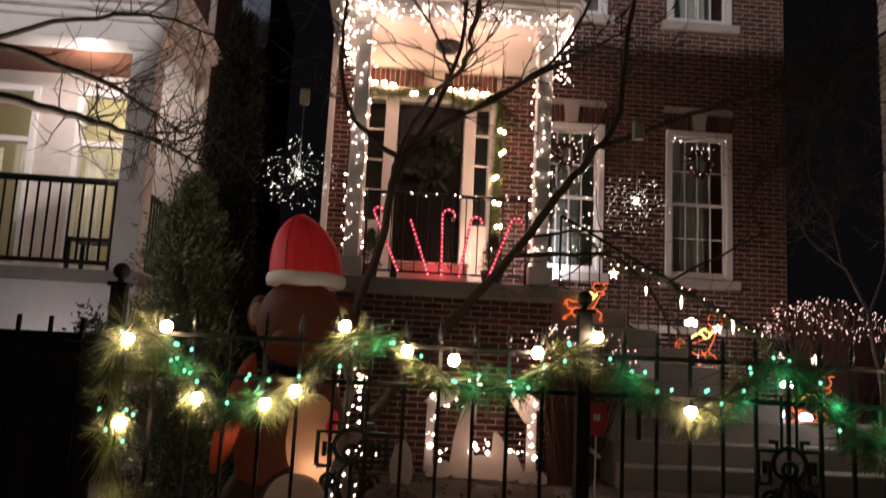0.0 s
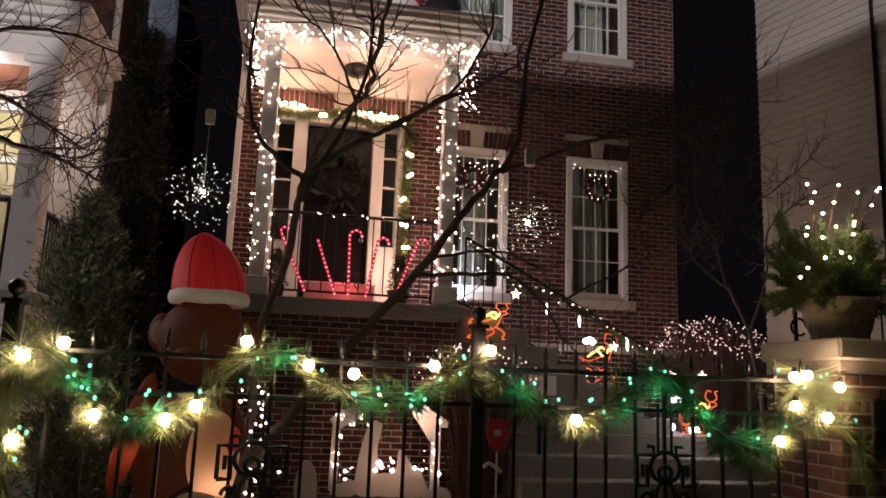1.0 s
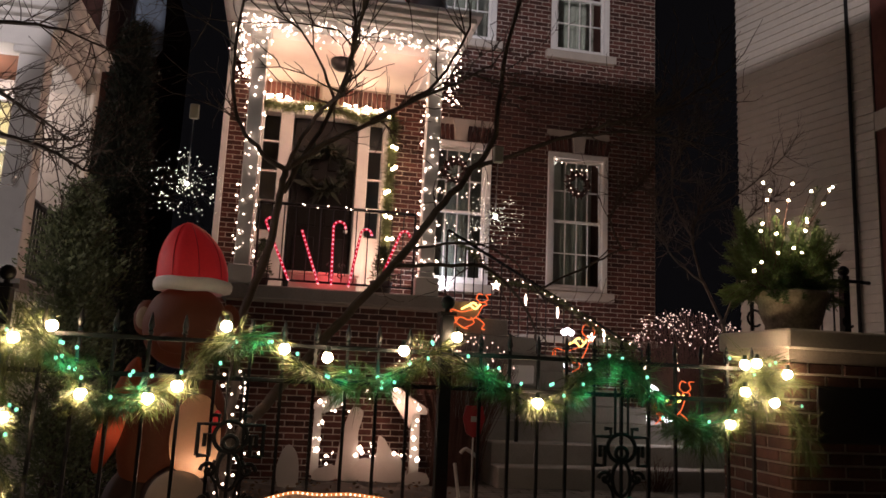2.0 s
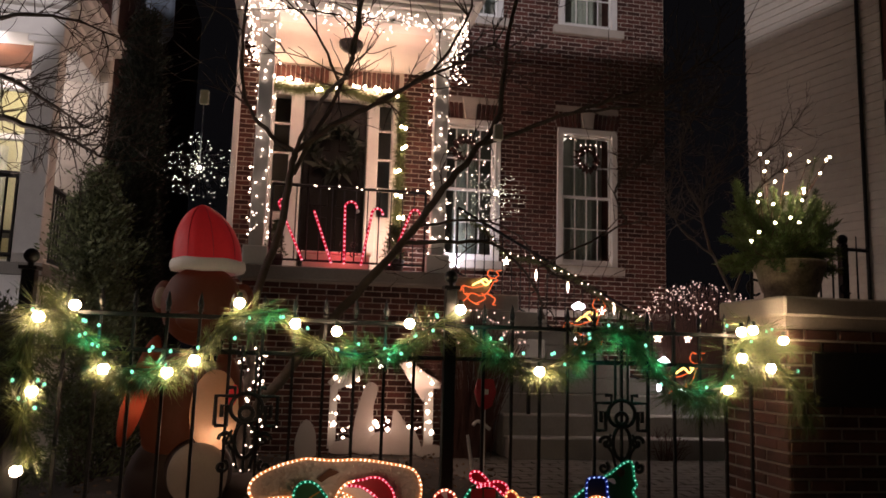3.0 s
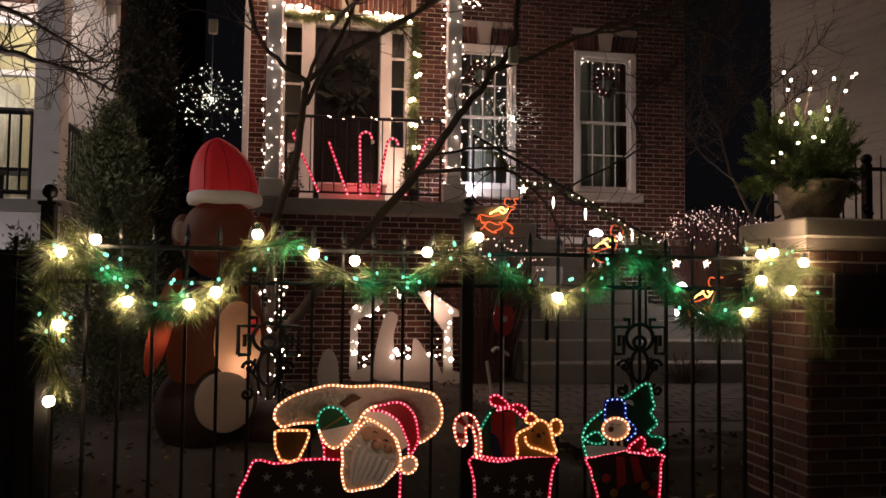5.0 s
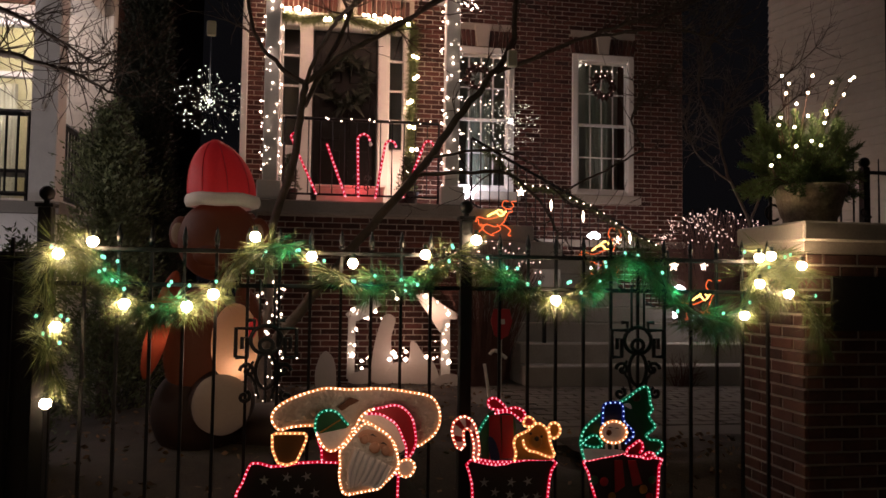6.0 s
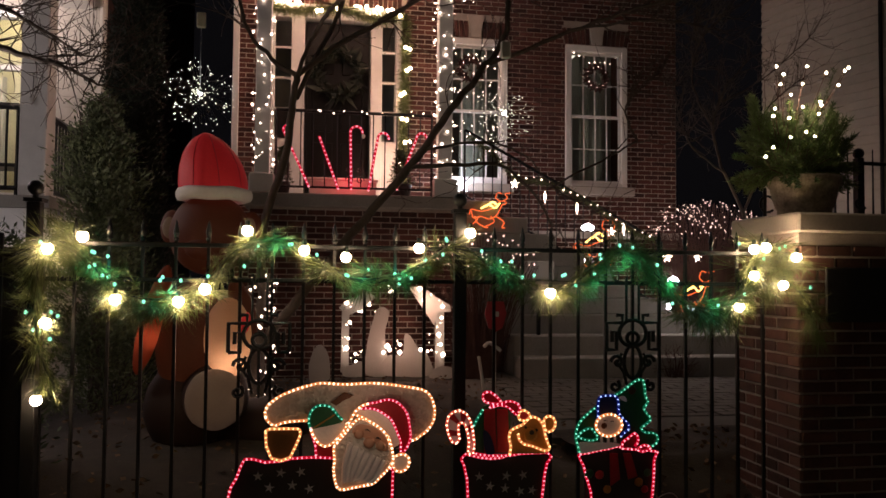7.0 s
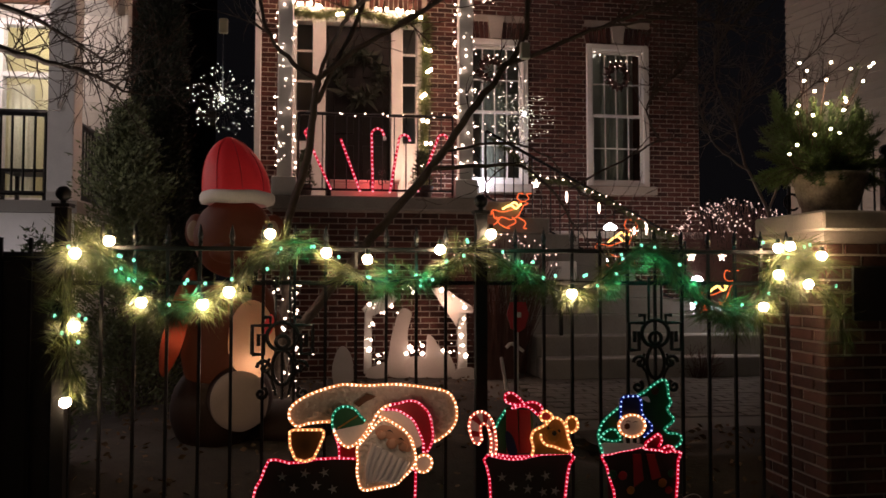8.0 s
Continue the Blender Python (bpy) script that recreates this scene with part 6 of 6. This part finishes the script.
tagged(blades("fallen_leaves", leaves, shader("dead_leaves", (0.14, 0.085, 0.045), 0.9, vary=0.5, piece="island", bump=0), None), "brown fallen leaves scattered over the mulch bed", "leaves")

# ---- evergreens ----
def evergreen(at, r, h, n, label, leaf=.05, seed=3, top=.12, mat=LEAF, rough=.25, clump=9, spread=.05):
    e = thing("evergreen_tree", at, label, "tree")
    rs = random.Random(seed)
    bm = bmesh.new()
    tube(bm, [at, (at[0], at[1], at[2] + h * .92)], .06, .015, sides=8)
    part("trunk", bm, BARK, e)
    rows = []
    for _ in range(n // clump):
        q = rs.random() ** .8
        a = rs.uniform(0, 6.28)
        prof = (1 - q) ** .55 * (1 - top) + top * (1 - q)
        rr = r * prof * (1 + rough * 1.6 * noise.noise(Vector((math.cos(a) * 1.6, math.sin(a) * 1.6 + seed, q * 9)))  + rough * rs.gauss(0, .25)) * rs.random() ** .3
        c = np.array((at[0] + rr * math.cos(a), at[1] + rr * math.sin(a), at[2] + .15 + (h - .15) * q))
        out = np.array((math.cos(a), math.sin(a), .9))
        for _k in range(clump):
            d = out * .7 + np.array((rs.gauss(0, .5), rs.gauss(0, .5), rs.gauss(0, .4)))
            p = c + np.array((rs.gauss(0, spread), rs.gauss(0, spread), rs.gauss(0, spread)))
            rows.append((tuple(p), tuple(p + d * leaf * rs.uniform(.6, 1.4)), leaf * .22))
    blades("foliage", rows, mat, e, "dense scale-like foliage")


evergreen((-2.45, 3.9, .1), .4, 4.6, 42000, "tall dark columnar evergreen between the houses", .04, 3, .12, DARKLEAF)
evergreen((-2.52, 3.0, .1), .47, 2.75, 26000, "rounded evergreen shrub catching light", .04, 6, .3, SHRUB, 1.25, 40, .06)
evergreen((-2.45, .9, .0), .16, 1.65, 3000, "small dark conifer by the fence", .04, 8, .4)

# ---- neighbour's white porch house ----
nh = thing("neighbour_house", (-5, 6.5, 0), "pale sided house with a white columned porch", "house")
part("floor_deck", boxes((-9, -3.52, 4.9, 6.5, 2.14, 2.27)), CONCRETE, nh)
part("skirt", boxes((-9, -3.56, 4.96, 5.0, 1.0, 2.135), (-3.6, -3.56, 5.0, 6.5, 1.0, 2.135)), WHITE, nh, "white painted porch skirt")
part("column", boxes((-3.87, -3.59, 4.98, 5.26, 2.27, 4.75), bevel=.012), WHITE, nh, "square white porch column")
part("column_cap", boxes((-3.92, -3.54, 4.93, 5.31, 4.75, 4.83), bevel=.012), WHITE, nh)
part("beam", boxes((-9, -3.54, 4.93, 5.31, 4.833, 5.05), bevel=.01), WHITE, nh)
part("beam", boxes((-3.92, -3.54, 5.314, 6.5, 4.833, 5.05), bevel=.01), WHITE, nh)
for o, z0, z1 in ((.06, 5.052, 5.13), (.15, 5.132, 5.2), (.24, 5.202, 5.3), (.3, 5.302, 5.36)):
    part("cornice", boxes((-9, -3.54 + o, 4.93 - o, 6.5, z0, z1), bevel=.014), WHITE, nh)
part("porch_ceiling", boxes((-9, -3.92, 5.31, 6.5, 4.95, 5.0)), ORANGE_WOOD, nh, "stained wood porch ceiling")
NW = [(-5.02, -4.12), (-6.35, -5.5)]
part("front_wall", slab_with_holes(-9, -3.45, 0, 5.36, 6.5, 6.7, [(a, b, 2.35, 4.75) for a, b in NW]), SIDING, nh)
part("upper_wall", boxes((-9, -3.45, 6.52, 6.7, 5.362, 9)), DARKBRICK_O, nh, "dark brown brick upper wall")
part("side_wall", boxes((-3.65, -3.45, 6.7, 14, 0, 9)), DARKBRICK_O, nh)
part("rear_partition", boxes((-9, -3.65, 8.4, 8.5, 0, 9)), CURTAIN, nh)
for k in range(19):
    z = 2.3 + k * .14
    part("clapboard", boxes((-3.93, -3.44, 6.478, 6.499, z, z + .136)), SIDING, nh)
for a, b in NW:
    w = part("window", boxes((a, a + .08, 6.46, 6.6, 2.35, 4.75), (b - .08, b, 6.46, 6.6, 2.35, 4.75), (a + .08, b - .08, 6.46, 6.6, 4.67, 4.75), (a + .08, b - .08, 6.47, 6.58, 4.0, 4.07), (a + .08, b - .08, 6.46, 6.6, 2.35, 2.45), bevel=.006), WHITE, nh, "tall white window, lit within")
    part("pane", boxes((a + .08, b - .08, 6.52, 6.525, 2.45, 4.67)), GLASS, w).visible_shadow = False
    bm = bmesh.new()
    n = 40
    rws = [[bm.verts.new((a + .04 + (b - a - .08) * i / n, 6.78 + .03 * math.sin(i * 1.3), z)) for i in range(n + 1)] for z in (2.4, 3.98)]
    for i in range(n):
        if 14 < i < 26 and b - a > .6:
            continue
        bm.faces.new((rws[0][i], rws[0][i + 1], rws[1][i + 1], rws[1][i]))
    part("curtain", bm, CURTAIN, w, "pale pleated curtain", True)
bm = bmesh.new()
tube(bm, [(-3.42, 6.44, 0.5), (-3.42, 6.44, 9)], .045, sides=8)
part("downpipe", bm, SIDING, nh)
railing("neighbour_railing", (-6.5, 5.06, 2.27), (-3.9, 5.06, 2.27), .98, "black balustrade on the white porch", .115, 2.0)
railing("neighbour_railing", (-3.66, 5.3, 2.27), (-3.66, 6.4, 2.27), .92, "black side balustrade on the white porch", .1, 2.0)
ch = thing("porch_chair", (-4.3, 5.7, 2.27), "dark slatted chair on the white porch", "chair")
part("seat", boxes((-4.55, -4.05, 5.5, 5.95, 2.65, 2.69)), DARKP, ch)
bm = bmesh.new()
tube(bm, [(-4.05, 5.5, 2.6), (-3.95, 5.6, 3.3)], .025)
tube(bm, [(-4.05, 5.95, 2.6), (-3.95, 5.95, 3.3)], .025)
part("back_frame", bm, DARKP, ch)
for x in (-4.53, -4.07):
    for y in (5.52, 5.93):
        part("leg", boxes((x - .02, x + .02, y - .02, y + .02, 2.27, 2.65)), DARKP, ch)
hook = thing("hanging_ornament", (-3.72, 4.9, 3.35), "small pale glass ornament on the column", "decoration")
bm = bmesh.new()
ball(bm, (-3.73, 4.94, 3.32), .035, 10, 8, (.8, .8, 1.3))
part("drop", bm, PLASTIC, hook, smooth=True)
bm = bmesh.new()
tube(bm, [(-3.73, 4.94, 3.36), (-3.73, 4.965, 3.6)], .004)
part("cord", bm, IRON, hook)
fl = bmesh.new()
n = 10
rr = [[fl.verts.new((-3.66 + .72 * i / n + .06 * math.sin(i) * (1 - j / 8), 8.0 + .06 * math.sin(i * 1.7), 7.6 - 1.4 * j / 8 - .25 * (i / n if j > 5 else 0) * math.sin(i / n * 3.1))) for i in range(n + 1)] for j in range(9)]
for A, B in zip(rr, rr[1:]):
    for i in range(n):
        fl.faces.new((A[i], A[i + 1], B[i + 1], B[i]))
tagged(part("hanging_flag", fl, shader("blue_grey_cloth", (0.16, 0.2, 0.25), 0.85, vary=0.2, bump=0.1), smooth=True), "pale limp flag hanging between the houses", "flag")

# ---- clapboard neighbour at the far end ----
ow = thing("clapboard_house", (6.3, 4.2, 0), "pale clapboard side wall of the next house", "house")
dx, dy = -.286, .958
turn = Matrix.Translation((6.29, 4.2, 0)) @ Matrix.Rotation(math.atan2(dy, dx), 4, "Z")
bm = boxes((0, 2.1, -.25, 0, 0, 9.5))
bm.transform(turn)
part("wall", bm, GREYS, ow)
for k in range(76):
    bm = bmesh.new()
    z = .4 + k * .115
    vs = [bm.verts.new(p) for p in ((0, .03, z), (2.1, .03, z), (2.1, .002, z + .113), (0, .002, z + .113), (0, .001, z), (2.1, .001, z))]
    bm.faces.new((vs[0], vs[1], vs[2], vs[3]))
    bm.faces.new((vs[0], vs[4], vs[5], vs[1]))
    bm.transform(turn)
    part("clapboard", bm, GREYS, ow)
bm = bmesh.new()
tube(bm, [(.28, .05, 0), (.28, .05, 9.5)], .024, sides=8)
bm.transform(turn)
part("downpipe", bm, IRON, ow, "dark downpipe")
part("brick_corner", boxes((6.31, 9.5, 3.6, 4.6, 0, 9.5)), BRICK_J, ow, "dark brown brick front corner")
part("stone_band", boxes((6.29, 9.5, 3.57, 3.6, 4.75, 5.0), (6.28, 6.308, 3.6, 4.2, 4.75, 5.0)), STONE, ow)

# ---- bricks, last ----
paving = bpy.data.objects["yard_paving"]
pv, _pv, _pf = unit_brick("paver", PAVER)
rq = random.Random(9)
for k in range(18):
    for i in range(10):
        ob = new("paver", pv)
        ob.parent = paving
        ob.matrix_basis = Matrix.Translation((1.35 + .3 * i + (.15 if k % 2 else 0), 2.25 + .15 * k, .288 + rq.uniform(0, .004))) @ Matrix.Rotation(-math.pi / 2, 4, "X") @ Matrix.Diagonal((.288, .03, .138, 1))

soldiers = [(a - .02, b + .02, 4.86, 5.22) for a, b in WX]
lay_bricks(brick_rects(-1.77, 4.6, 0, 8.95, openings + [door_hole, (-1.45, .52, 5.19, 5.47)] + soldiers),
           lambda u, v: Matrix.Translation((u, YF, v)), wall, lambda u, v: 2.05 < u < 2.85 and 2.2 < v < 5.6 or 2.0 < u < 3.4 and 1.3 < v < 2.5, BRICK_MESH, BRICK_J)
lay_bricks(brick_rects(-1.45, .95, .1, 2.22, []), lambda u, v: Matrix.Translation((u, YP + .02, v)), base, lambda u, v: -.7 < u < .95 and .3 < v < 2.22, BRICK_MESH, BRICK_J)
lay_bricks(brick_rects(YP + .02, YF - .02, .1, 2.22, [], 1), lambda u, v: Matrix.Translation((.95, u, v)) @ Matrix.Rotation(math.pi / 2, 4, "Z"), base, lambda u, v: False, BRICK_MESH, BRICK_J)
lay_bricks(brick_rects(PX0 + .01, PX1, 0, 1.69, []), lambda u, v: Matrix.Translation((u, PY0 + .008, v)), pb, lambda u, v: True, DARK_MESH, BRICK_J)
lay_bricks(brick_rects(-PY1, -PY0, 0, 1.69, [], 1), lambda u, v: Matrix.Translation((PX0 + .008, -u, v)) @ Matrix.Rotation(-math.pi / 2, 4, "Z"), pb, lambda u, v: True, DARK_MESH, BRICK_J)
